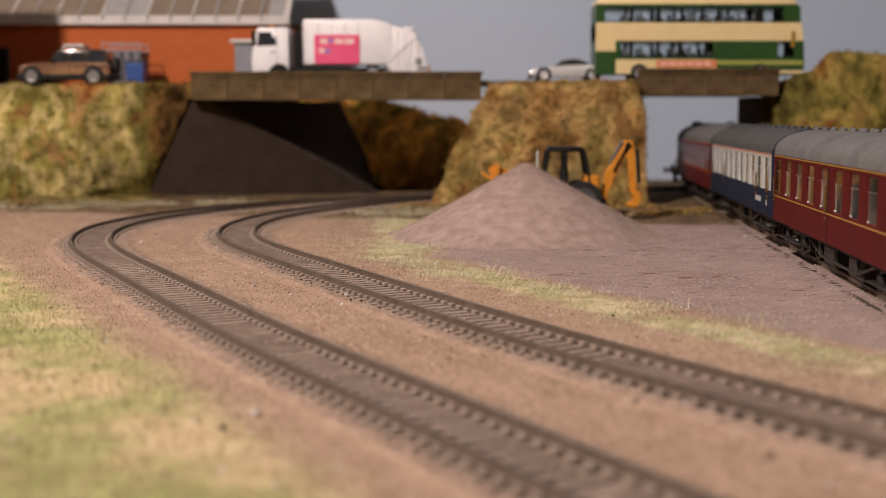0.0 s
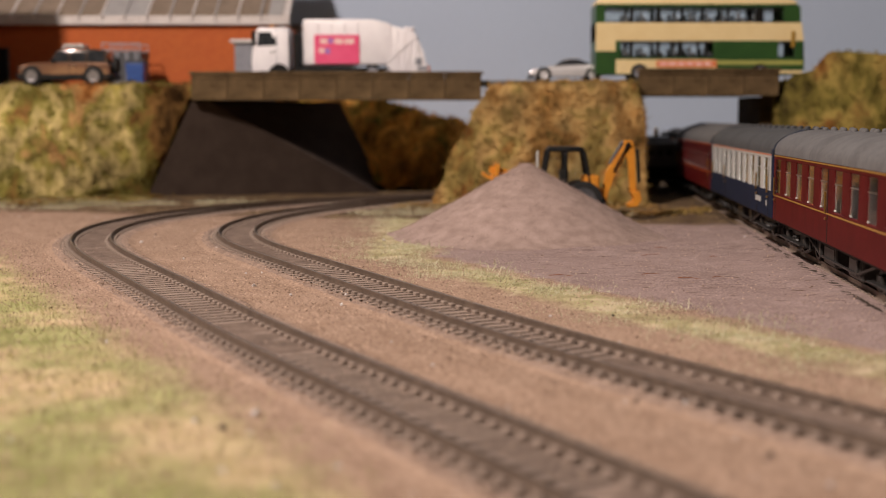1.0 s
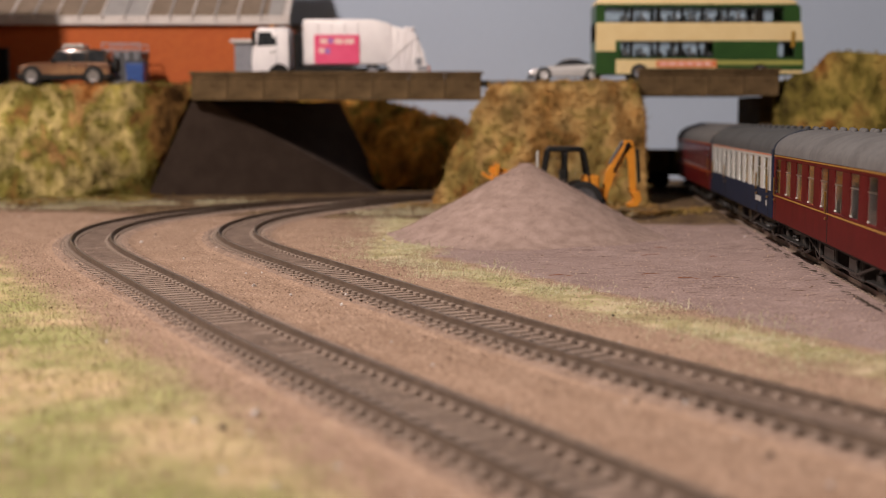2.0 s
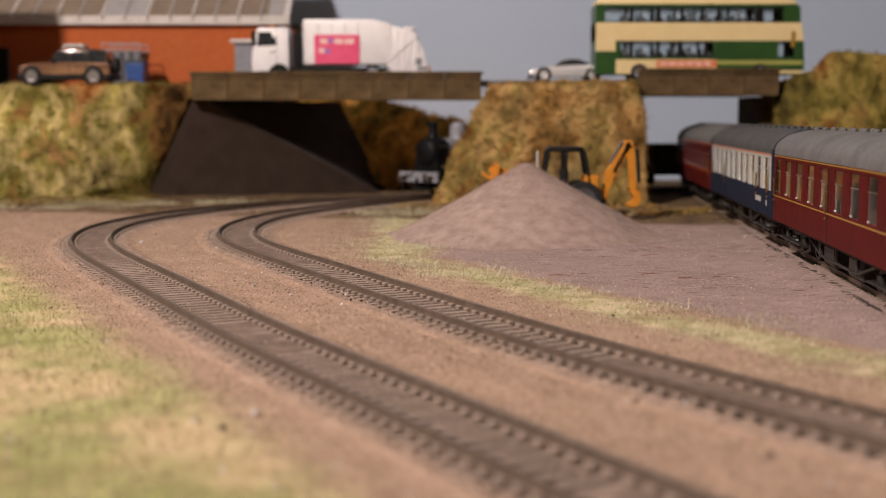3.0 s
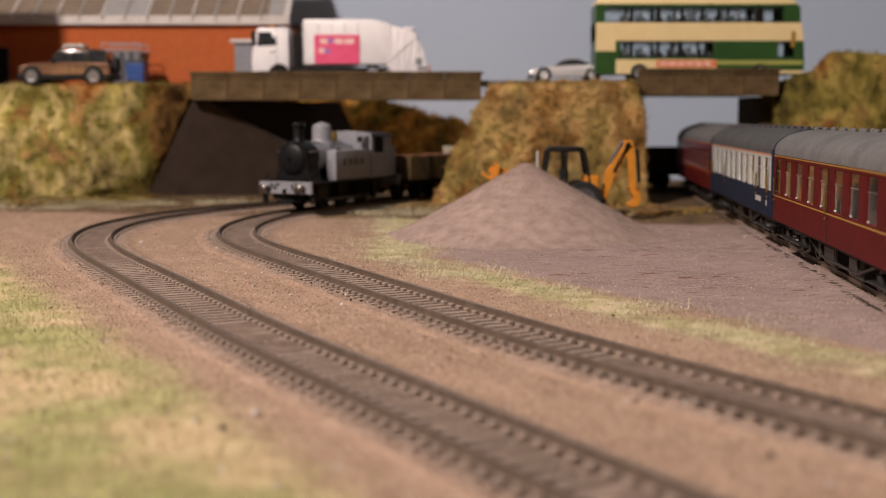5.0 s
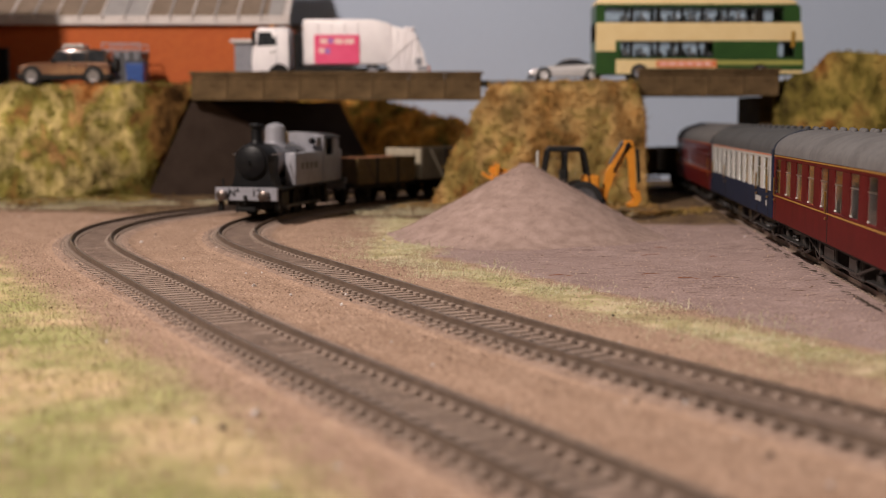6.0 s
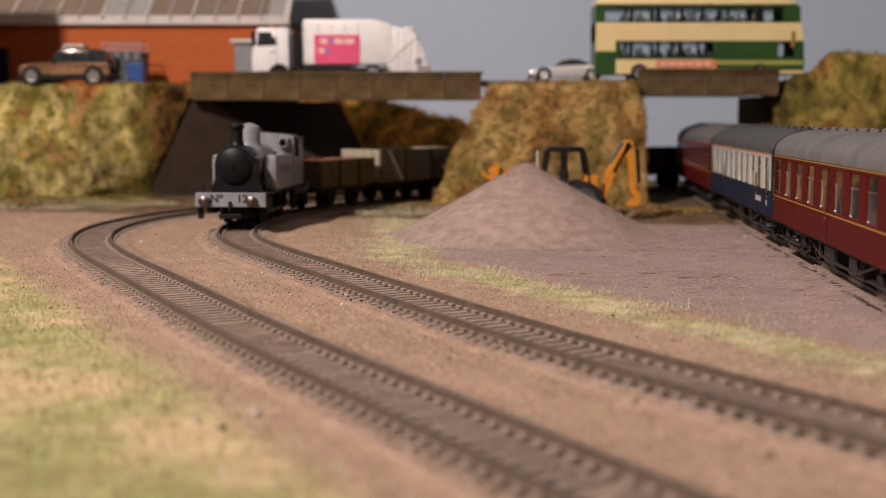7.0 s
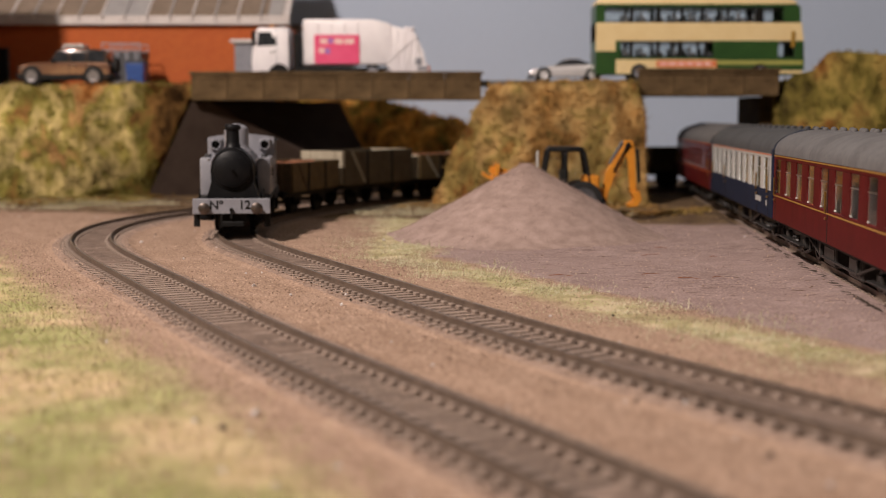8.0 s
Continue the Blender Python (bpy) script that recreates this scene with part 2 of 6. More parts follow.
def ground_material():
    """Sand, with grass by the near corner and along the yard, and the pink-grey yard surface."""
    m = bpy.data.materials.new("layout_ground")
    m.use_nodes = True
    nt = m.node_tree
    N, L = nt.nodes, nt.links
    b = N["Principled BSDF"]
    b.inputs["Roughness"].default_value = 0.95
    co = N.new("ShaderNodeTexCoord")
    sep = N.new("ShaderNodeSeparateXYZ")
    L.new(co.outputs["Object"], sep.inputs[0])

    def noise_tex(size, detail=5):
        n = N.new("ShaderNodeTexNoise")
        n.inputs["Scale"].default_value = 1 / (size * MM)
        n.inputs["Detail"].default_value = detail
        L.new(co.outputs["Object"], n.inputs["Vector"])
        return n.outputs["Fac"]

    def ramp(fac, *stops):
        r = N.new("ShaderNodeValToRGB")
        r.color_ramp.elements[0].position, r.color_ramp.elements[0].color = stops[0][0], (*stops[0][1], 1)
        r.color_ramp.elements[1].position, r.color_ramp.elements[1].color = stops[-1][0], (*stops[-1][1], 1)
        for p, c in stops[1:-1]:
            e = r.color_ramp.elements.new(p)
            e.color = (*c, 1)
        L.new(fac, r.inputs["Fac"])
        return r.outputs["Color"]

    def mix(fac, a, c):
        x = N.new("ShaderNodeMix")
        x.data_type = "RGBA"
        L.new(fac, x.inputs[0])
        L.new(a, x.inputs[6])
        L.new(c, x.inputs[7])
        return x.outputs[2]

    def calc(op, a, c):
        x = N.new("ShaderNodeMath")
        x.operation = op
        for i, v in enumerate((a, c)):
            if isinstance(v, (int, float)):
                x.inputs[i].default_value = v
            else:
                L.new(v, x.inputs[i])
        return x.outputs[0]

    def crack():
        n = N.new("ShaderNodeTexNoise")
        n.inputs["Scale"].default_value = 1 / (3.0 * MM)
        n.inputs["Detail"].default_value = 3
        s = N.new("ShaderNodeMapping")
        s.inputs["Scale"].default_value = (0.3, 1.0, 1.0)
        s.inputs["Rotation"].default_value = (0, 0, 0.25)
        L.new(co.outputs["Object"], s.inputs["Vector"])
        L.new(s.outputs["Vector"], n.inputs["Vector"])
        return n.outputs["Fac"]

    big, mid, tiny = noise_tex(55), noise_tex(9), noise_tex(0.8, 4)
    X, Y = calc("DIVIDE", sep.outputs[0], MM), calc("DIVIDE", sep.outputs[1], MM)
    wob = calc("MULTIPLY", calc("SUBTRACT", mid, 0.5), 34)
    sand = mix(band(nt, tiny, 0.36, 0.64), ramp(big, (0.3, (0.215, 0.138, 0.096)), (0.7, (0.32, 0.215, 0.155))), ramp(mid, (0.3, (0.37, 0.247, 0.175)), (0.7, (0.52, 0.365, 0.272))))
    green = ramp(mid, (0.3, (0.29, 0.265, 0.12)), (0.5, (0.45, 0.395, 0.215)), (0.72, (0.62, 0.5, 0.35)))
    yard = mix(band(nt, tiny, 0.34, 0.66), ramp(big, (0.3, (0.2, 0.142, 0.128)), (0.7, (0.3, 0.218, 0.198))), ramp(mid, (0.3, (0.32, 0.228, 0.208)), (0.7, (0.45, 0.335, 0.31))))
    # yard: beyond a line that runs beside the inner track
    bend = calc("MAXIMUM", calc("SUBTRACT", Y, 490), 0)
    edge = calc("ADD", calc("SUBTRACT", calc("SUBTRACT", calc("MULTIPLY", X, 1.9), calc("SUBTRACT", 488, Y)), bend), wob)
    col = mix(band(nt, edge, -6, 8), sand, yard)
    # grass strip along that line
    strip = calc("ABSOLUTE", calc("ADD", edge, 36), 0)
    col = mix(calc("MULTIPLY", band(nt, strip, 32, 10), band(nt, calc("ADD", big, calc("MULTIPLY", mid, 0.3)), 0.42, 0.62)), col, green)
    # grass in the near corner outside the outer track
    corner = calc("ADD", calc("SUBTRACT", calc("MULTIPLY", X, -1.9), calc("SUBTRACT", Y, 150)), wob)
    lawn = mix(band(nt, noise_tex(38, 3), 0.4, 0.62), ramp(mid, (0.3, (0.25, 0.255, 0.09)), (0.7, (0.44, 0.42, 0.19))), ramp(mid, (0.3, (0.5, 0.38, 0.2)), (0.7, (0.66, 0.5, 0.32))))
    col = mix(band(nt, corner, -16, 22), col, lawn)
    # trodden brown earth behind the yard
    dirt = ramp(mid, (0.3, (0.06, 0.036, 0.022)), (0.5, (0.125, 0.08, 0.045)), (0.7, (0.2, 0.135, 0.065)))
    rear = calc("ADD", calc("ADD", Y, calc("MULTIPLY", X, 0.25)), wob)
    col = mix(band(nt, rear, 652, 684), col, dirt)
    L.new(mix(calc("MULTIPLY", band(nt, crack(), 0.37, 0.31), band(nt, edge, -4, 10)), col, ramp(mid, (0.3, (0.1, 0.06, 0.045)), (0.7, (0.16, 0.1, 0.08)))), b.inputs["Base Color"])
    b.inputs["Specular IOR Level"].default_value = 0.15
    rough = N.new("ShaderNodeBump")
    rough.inputs["Strength"].default_value = 0.6
    rough.inputs["Distance"].default_value = 0.0026
    streak = N.new("ShaderNodeTexNoise")
    streak.inputs["Scale"].default_value = 1 / (3.2 * MM)
    streak.inputs["Detail"].default_value = 6
    streak.inputs["Roughness"].default_value = 0.65
    turn = N.new("ShaderNodeMapping")
    turn.inputs["Scale"].default_value = (0.35, 1.0, 1.0)
    L.new(co.outputs["Object"], turn.inputs["Vector"])
    L.new(turn.outputs["Vector"], streak.inputs["Vector"])
    L.new(streak.outputs["Fac"], rough.inputs["Height"])
    bp = N.new("ShaderNodeBump")
    L.new(rough.outputs["Normal"], bp.inputs["Normal"])
    bp.inputs["Strength"].default_value = 0.6
    bp.inputs["Distance"].default_value = 0.0004
    L.new(tiny, bp.inputs["Height"])
    L.new(bp.outputs["Normal"], b.inputs["Normal"])
    return m


GROUND = ground_material()


def brick_material():
    m = bpy.data.materials.new("orange_brickwork")
    m.use_nodes = True
    nt = m.node_tree
    N, L = nt.nodes, nt.links
    b = N["Principled BSDF"]
    b.inputs["Roughness"].default_value = 0.8
    co = N.new("ShaderNodeTexCoord")
    sep = N.new("ShaderNodeSeparateXYZ")
    com = N.new("ShaderNodeCombineXYZ")
    L.new(co.outputs["Object"], sep.inputs[0])
    L.new(sep.outputs[0], com.inputs[0])
    L.new(sep.outputs[2], com.inputs[1])
    br = N.new("ShaderNodeTexBrick")
    br.inputs["Scale"].default_value = 1 / (6 * MM)
    br.inputs["Color1"].default_value = (0.42, 0.08, 0.011, 1)
    br.inputs["Color2"].default_value = (0.5, 0.11, 0.018, 1)
    br.inputs["Mortar"].default_value = (0.42, 0.1, 0.025, 1)
    br.inputs["Mortar Size"].default_value = 0.02
    L.new(com.outputs[0], br.inputs["Vector"])
    ns = N.new("ShaderNodeTexNoise")
    ns.inputs["Scale"].default_value = 1 / (40 * MM)
    L.new(co.outputs["Object"], ns.inputs["Vector"])
    mx = N.new("ShaderNodeMix")
    mx.data_type, mx.blend_type = "RGBA", "MULTIPLY"
    mx.inputs[0].default_value = 0.12
    L.new(br.outputs["Color"], mx.inputs[6])
    L.new(ns.outputs["Color"], mx.inputs[7])
    L.new(mx.outputs[2], b.inputs["Base Color"])
    bp = N.new("ShaderNodeBump")
    bp.inputs["Strength"].default_value = 0.4
    bp.inputs["Distance"].default_value = 0.0002
    L.new(br.outputs["Fac"], bp.inputs["Height"])
    bp.invert = True
    L.new(bp.outputs["Normal"], b.inputs["Normal"])
    return m


BRICKWALL = brick_material()


# ---- building helpers ----
def part(name, bm, material, parent=None, label=""):
    """Links a bmesh, drawn in millimetres, as one mesh object."""
    me = bpy.data.meshes.new(name)
    bmesh.ops.scale(bm, vec=(MM, MM, MM), verts=bm.verts)
    bmesh.ops.recalc_face_normals(bm, faces=bm.faces)
    bm.to_mesh(me)
    bm.free()
    for mm in material if isinstance(material, (list, tuple)) else [material]:
        me.materials.append(mm)
    ob = new(name, me)
    ob.parent = parent
    return tagged(ob, label)


def smooth(ob, angle=35):
    ob.data.shade_smooth()
    ob.data.set_sharp_from_angle(angle=radians(angle))
    return ob


def thing(name, label, category, group="", m=None, kind=""):
    ob = new(name)
    ob.empty_display_size = 0.01
    if m is not None:
        ob.matrix_basis = m
    return tagged(ob, label, category, group, kind)


def put(ob, *a):
    """Moves a part within its thing: millimetres and degrees."""
    ob.matrix_basis = pose(a[0] * MM, a[1] * MM, a[2] * MM, *a[3:])
    return ob


def share(ob, parent, *a):
    """Another object on the same mesh."""
    c = new(ob.name.split(".")[0], ob.data)
    c.parent = parent
    if "label" in ob:
        c["label"] = ob["label"]
    return put(c, *a)


def box(x0, x1, y0, y1, z0, z1, bevel=0.0, bm=None, seg=1):
    out = bm or bmesh.new()
    r = bmesh.ops.create_cube(out, size=1)
    for v in r["verts"]:
        v.co = ((x0 + x1) / 2 + v.co.x * (x1 - x0), (y0 + y1) / 2 + v.co.y * (y1 - y0), (z0 + z1) / 2 + v.co.z * (z1 - z0))
    if bevel:
        es = list({e for v in r["verts"] for e in v.link_edges})
        bmesh.ops.bevel(out, geom=es, offset=bevel, segments=seg, affect="EDGES", profile=0.5)
    return out


def tube(p0, p1, r0, r1=None, n=14, bm=None):
    out = bm or bmesh.new()
    a, b = Vector(p0), Vector(p1)
    d = b - a
    bmesh.ops.create_cone(out, cap_ends=True, segments=n, radius1=r0, radius2=r0 if r1 is None else r1, depth=d.length,
                          matrix=Matrix.Translation((a + b) / 2) @ d.to_track_quat("Z", "Y").to_matrix().to_4x4())
    return out


def lathe(profile, n=20, bm=None, m=Matrix()):
    """Turns (radius, height) pairs about z."""
    out = bm or bmesh.new()
    rings = []
    for r, z in profile:
        rings.append([out.verts.new(m @ Vector((max(r, 0.01) * math.cos(i * math.tau / n), max(r, 0.01) * math.sin(i * math.tau / n), z))) for i in range(n)])
    for a, b in zip(rings, rings[1:]):
        for i in range(n):
            out.faces.new((a[i], a[(i + 1) % n], b[(i + 1) % n], b[i]))
    out.faces.new(rings[0][::-1])
    out.faces.new(rings[-1])
    return out


def prism(outline, y0, y1, bm=None, bevel=0.0):
    """An outline in x and z, drawn out along y."""
    out = bm or bmesh.new()
    a = [out.verts.new((x, y0, z)) for x, z in outline]
    b = [out.verts.new((x, y1, z)) for x, z in outline]
    n = len(outline)
    fs = [out.faces.new(a), out.faces.new(b[::-1])]
    for i in range(n):
        fs.append(out.faces.new((a[i], b[i], b[(i + 1) % n], a[(i + 1) % n])))
    if bevel:
        es = list({e for f in fs for e in f.edges})
        bmesh.ops.bevel(out, geom=es, offset=bevel, segments=2, affect="EDGES", profile=0.5)
    return out


ROUND_X = Matrix.Rotation(radians(90), 4, "Y")
ROUND_Y = Matrix.Rotation(radians(90), 4, "X")


# ---- tracks ----
class Line:
    """A track's centre line: start, heading, length, and curvature at even steps (1/mm)."""

    def __init__(self, x, y, heading, length, bends):
        self.length, n = length, int(length)
        s = np.linspace(0, length, n + 1)
        k = np.interp(s, np.linspace(0, length, len(bends)), bends)
        ds = length / n
        self.head = heading + np.concatenate([[0], np.cumsum((k[1:] + k[:-1]) / 2 * ds)])
        mid = (self.head[1:] + self.head[:-1]) / 2
        self.xs = x + np.concatenate([[0], np.cumsum(np.cos(mid) * ds)])
        self.ys = y + np.concatenate([[0], np.cumsum(np.sin(mid) * ds)])
        self.s = s

    def at(self, s):
        """x, y and heading; straight on past both ends."""
        c = min(max(s, 0), self.length)
        x, y, h = (float(np.interp(c, self.s, v)) for v in (self.xs, self.ys, self.head))
        return x + (s - c) * math.cos(h), y + (s - c) * math.sin(h), h


OUTER = Line(30.78, 162.59, 2.09095, 800, [-0.00087, 0.00031, -0.00091, 0.00025, -0.00008, -0.00297, -0.00458, -0.00369, -0.00334, -0.00328, -0.00331])
INNER = Line(81.36, 197.95, 2.11807, 1400, [-0.0002, -0.00091, -0.00011, 0.00016, -0.00437, -0.00398, -0.00238, -0.0012, -0.0058, -0.002, 0, 0, 0, 0, 0])
SIDING = Line(128.7, 250, 1.4817, 655, [0, 0])


# ---- large structure ----
GZ = -3.0


TRACK_SPOTS = []
for line_, drop_, far_ in ((OUTER, 0.0, 800), (INNER, 0.0, 1560), (SIDING, 1.4, 655)):
    TRACK_SPOTS += [(*line_.at(s_)[:2], drop_) for s_ in range(-60, far_, 8)]
TRACK_SPOTS = np.array(TRACK_SPOTS)


def ground_height(x, y):
    d = np.hypot(TRACK_SPOTS[:, 0] - x, TRACK_SPOTS[:, 1] - y)
    i = int(d.argmin())
    k = min(max((d[i] - 15) / 16, 0), 1)
    flat = TRACK_SPOTS[i, 2] - 3.4
    return flat * (1 - k) + k * rough_height(x, y)


def rough_height(x, y):
    return GZ + 0.9 * (noise.noise(Vector((x / 40, y / 40, 3))) + 0.4 * noise.noise(Vector((x / 11, y / 11, 7))))


def build_ground():
    bm = bmesh.new()
    nx, ny, x0, x1, y0, y1 = 260, 200, -620, 960, -150, 1100
    grid = [[None] * (nx + 1) for _ in range(ny + 1)]
    for j in range(ny + 1):
        for i in range(nx + 1):
            x, y = x0 + (x1 - x0) * i / nx, y0 + (y1 - y0) * j / ny
            grid[j][i] = bm.verts.new((x, y, ground_height(x, y)))
    for j in range(ny):
        for i in range(nx):
            bm.faces.new((grid[j][i], grid[j][i + 1], grid[j + 1][i + 1], grid[j + 1][i]))
    g = smooth(part("ground", bm, GROUND), 80)
    tagged(g, "sandy model ground with grass patches and a grey yard", "ground", kind="structure")
    b = part("baseboard", box(-620, 960, -150, 1110, -30, -8), WAGON_GREY)
    tagged(b, "plain wooden baseboard under the model scenery", "baseboard", kind="structure")


def build_room():
    x0, x1, y0, y1, z0, z1 = -1150, 1450, -950, 1350, -820, 1560
    tagged(part("floor", box(x0, x1, y0, y1, z0 - 20, z0), HALLFLOOR), "brown hall floor around the layout", "floor", kind="structure")
    tagged(part("ceiling", box(x0, x1, y0, y1, z1, z1 + 20), PLAINWALL), "plain hall ceiling", "ceiling", kind="structure")
    for n, b in (("wall_north", (x0, x1, y1, y1 + 40)), ("wall_south", (x0, x1, y0 - 40, y0)), ("wall_west", (x0 - 40, x0, y0, y1)), ("wall_east", (x1, x1 + 40, y0, y1))):
        tagged(part(n, box(*b, z0, z1), PLAINWALL), "plain painted hall wall", "wall", kind="structure")
    tagged(part("backdrop", box(-620, 960, 1102, 1108, -8, 420), SKYBOARD), "pale blue-grey painted sky board behind the layout", "backdrop", kind="structure")
    t = thing("trestle_table", "plain wooden trestle carrying the baseboard", "table")
    for x in (-560, 900):
        for y in (-100, 1050):
            part("leg", box(x - 20, x + 20, y - 20, y + 20, -820, -30), WAGON_GREY, t)


def loft(rings, cap=True, rough=0.0, seed=0, scale=12.0):
    """A skin through rings of equal count; roughened by noise."""
    bm = bmesh.new()
    vs = []
    for ring in rings:
        row = []
        for p in ring:
            v = Vector(p)
            if rough:
                d = noise.noise_vector(v / scale + Vector((seed, 0, 0))) + 0.5 * noise.noise_vector(v / (scale * 0.35) + Vector((0, seed, 0)))
                v = v + d * rough
            row.append(bm.verts.new(v))
        vs.append(row)
    n = len(vs[0])
    for a, b in zip(vs, vs[1:]):
        for i in range(n):
            bm.faces.new((a[i], a[(i + 1) % n], b[(i + 1) % n], b[i]))
    if cap:
        bm.faces.new(vs[-1])
    return bm


def along(poly, step):
    """Points at even steps round a closed outline, corner to corner."""
    out = []
    for a, b in zip(poly, poly[1:] + poly[:1]):
        a, b = Vector(a), Vector(b)
        n = max(1, round((b - a).length / step))
        out += [a.lerp(b, i / n) for i in range(n)]
    return out


def bank(name, label, low, high, rough=3.0, seed=1, step=4.0, rows=16, lump=12.0, tufts=2500, scrub=None, tuft_len=5.0):
    """An embankment between a foot outline and a top outline with the same corners, and its tufts."""
    corners = len(low)
    A, B = [], []
    for i in range(corners):
        a0, a1, b0, b1 = (Vector(p) for p in (low[i], low[(i + 1) % corners], high[i], high[(i + 1) % corners]))
        n = max(1, round((a1 - a0).length / step))
        for k in range(n):
            A.append(a0.lerp(a1, k / n))
            B.append(b0.lerp(b1, k / n))
    rings = []
    for r in range(rows + 1):
        t = r / rows
        rings.append([a.lerp(b, t) + Vector((0, 0, 3 * math.sin(math.pi * t))) for a, b in zip(A, B)])
    mid = sum(B, Vector()) / len(B)
    for t in (0.25, 0.5, 0.75, 0.95):
        rings.append([b.lerp(mid, t) for b in B])
    bm = loft(rings, True, rough, seed, lump)
    rng = random.Random(seed)
    faces = [f for f in bm.faces if len(f.verts) == 4]
    areas = np.array([f.calc_area() for f in faces])
    pick = rng.choices(range(len(faces)), weights=areas.tolist(), k=tufts)
    spots = []
    bm.normal_update()
    for i in pick:
        f = faces[i]
        u, v = rng.random(), rng.random()
        p = f.verts[0].co.lerp(f.verts[1].co, u).lerp(f.verts[3].co.lerp(f.verts[2].co, u), v)
        spots.append((p.copy(), f.normal.copy()))
    ob = smooth(part(name, bm, scrub), 80)
    tagged(ob, label, "embankment", kind="structure")
    vs, fs = [], []
    for p, nrm in spots:
        for _ in range(5):
            d = Vector((rng.gauss(0, 1), rng.gauss(0, 1), rng.gauss(0.5, 0.8)))
            d = (d.normalized() + nrm * 0.5).normalized() * rng.uniform(0.35, 1.0) * tuft_len
            side = d.cross(Vector((rng.random(), rng.random(), rng.random()))).normalized() * rng.uniform(0.15, 0.45)
            o = p + Vector((rng.uniform(-1.5, 1.5), rng.uniform(-1.5, 1.5), rng.uniform(-1, 1)))
            k = len(vs)
            vs += [o - side, o + side, o + d * 0.6 + side * 0.8, o + d]
            fs.append((k, k + 1, k + 2, k + 3))
    stuff(name + "_scrub", vs, fs, scrub, "mottled green and brown scrub fibres on the embankment", "scrub")


def stuff(name, vs, fs, m, label, category):
    me = bpy.data.meshes.new(name)
    me.from_pydata([tuple(c * MM for c in v) for v in vs], [], fs)
    me.materials.append(m)
    return tagged(new(name, me), label, category, kind="stuff")


def build_banks():
    bank("embankment_west", "steep grassy embankment with brown scrub", [(-560, 788, GZ), (-345, 796, GZ), (-262, 832, GZ), (-205, 869, GZ), (-200, 1000, GZ), (-560, 1000, GZ)],
         [(-560, 838, 73), (-345, 840, 72), (-240, 846, 72), (-169, 859, 73.5), (-169, 1000, 71), (-560, 1000, 71)], 5.0, 1, tufts=9500, lump=24.0, scrub=SCRUB_WEST, tuft_len=4.5, rows=22, step=3.2)
    bank("embankment_middle", "dry grass knoll between the two bridges", [(-9, 780, GZ), (40, 774, GZ), (129, 780, GZ), (129, 892, GZ), (102, 884, GZ), (60, 854, GZ)],
         [(30, 806, 73), (60, 806, 74), (127, 806, 74), (127, 890, 74), (104, 882, 74), (66, 856, 73)], 3.2, 5, tufts=4600, lump=18.0, scrub=SCRUB_DRY, tuft_len=4)
    bank("embankment_east", "brown scrub embankment beside the coaches", [(216, 800, GZ), (254, 790, GZ), (330, 770, GZ), (560, 700, GZ), (560, 906, GZ), (262, 904, GZ), (258, 897, GZ), (222, 890, GZ)],
         [(222, 830, 74), (254, 822, 92), (330, 815, 89), (560, 780, 94), (560, 902, 90), (268, 899, 80), (264, 893, 76), (226, 884, 70)], 4.5, 9, tufts=4600, scrub=SCRUB_EAST)
    bank("embankment_rear", "low rear bank of rust and green bushes", [(-160, 965, GZ), (-44, 945, GZ), (22, 935, GZ), (76, 985, GZ), (140, 1040, GZ), (140, 1095, GZ), (-160, 1095, GZ)],
         [(-160, 990, 76), (-60, 985, 68), (0, 978, 52), (46, 1010, 38), (110, 1060, 22), (120, 1090, 22), (-160, 1095, 74)], 5, 13, tufts=3600, tuft_len=6, scrub=SCRUB_RUST)


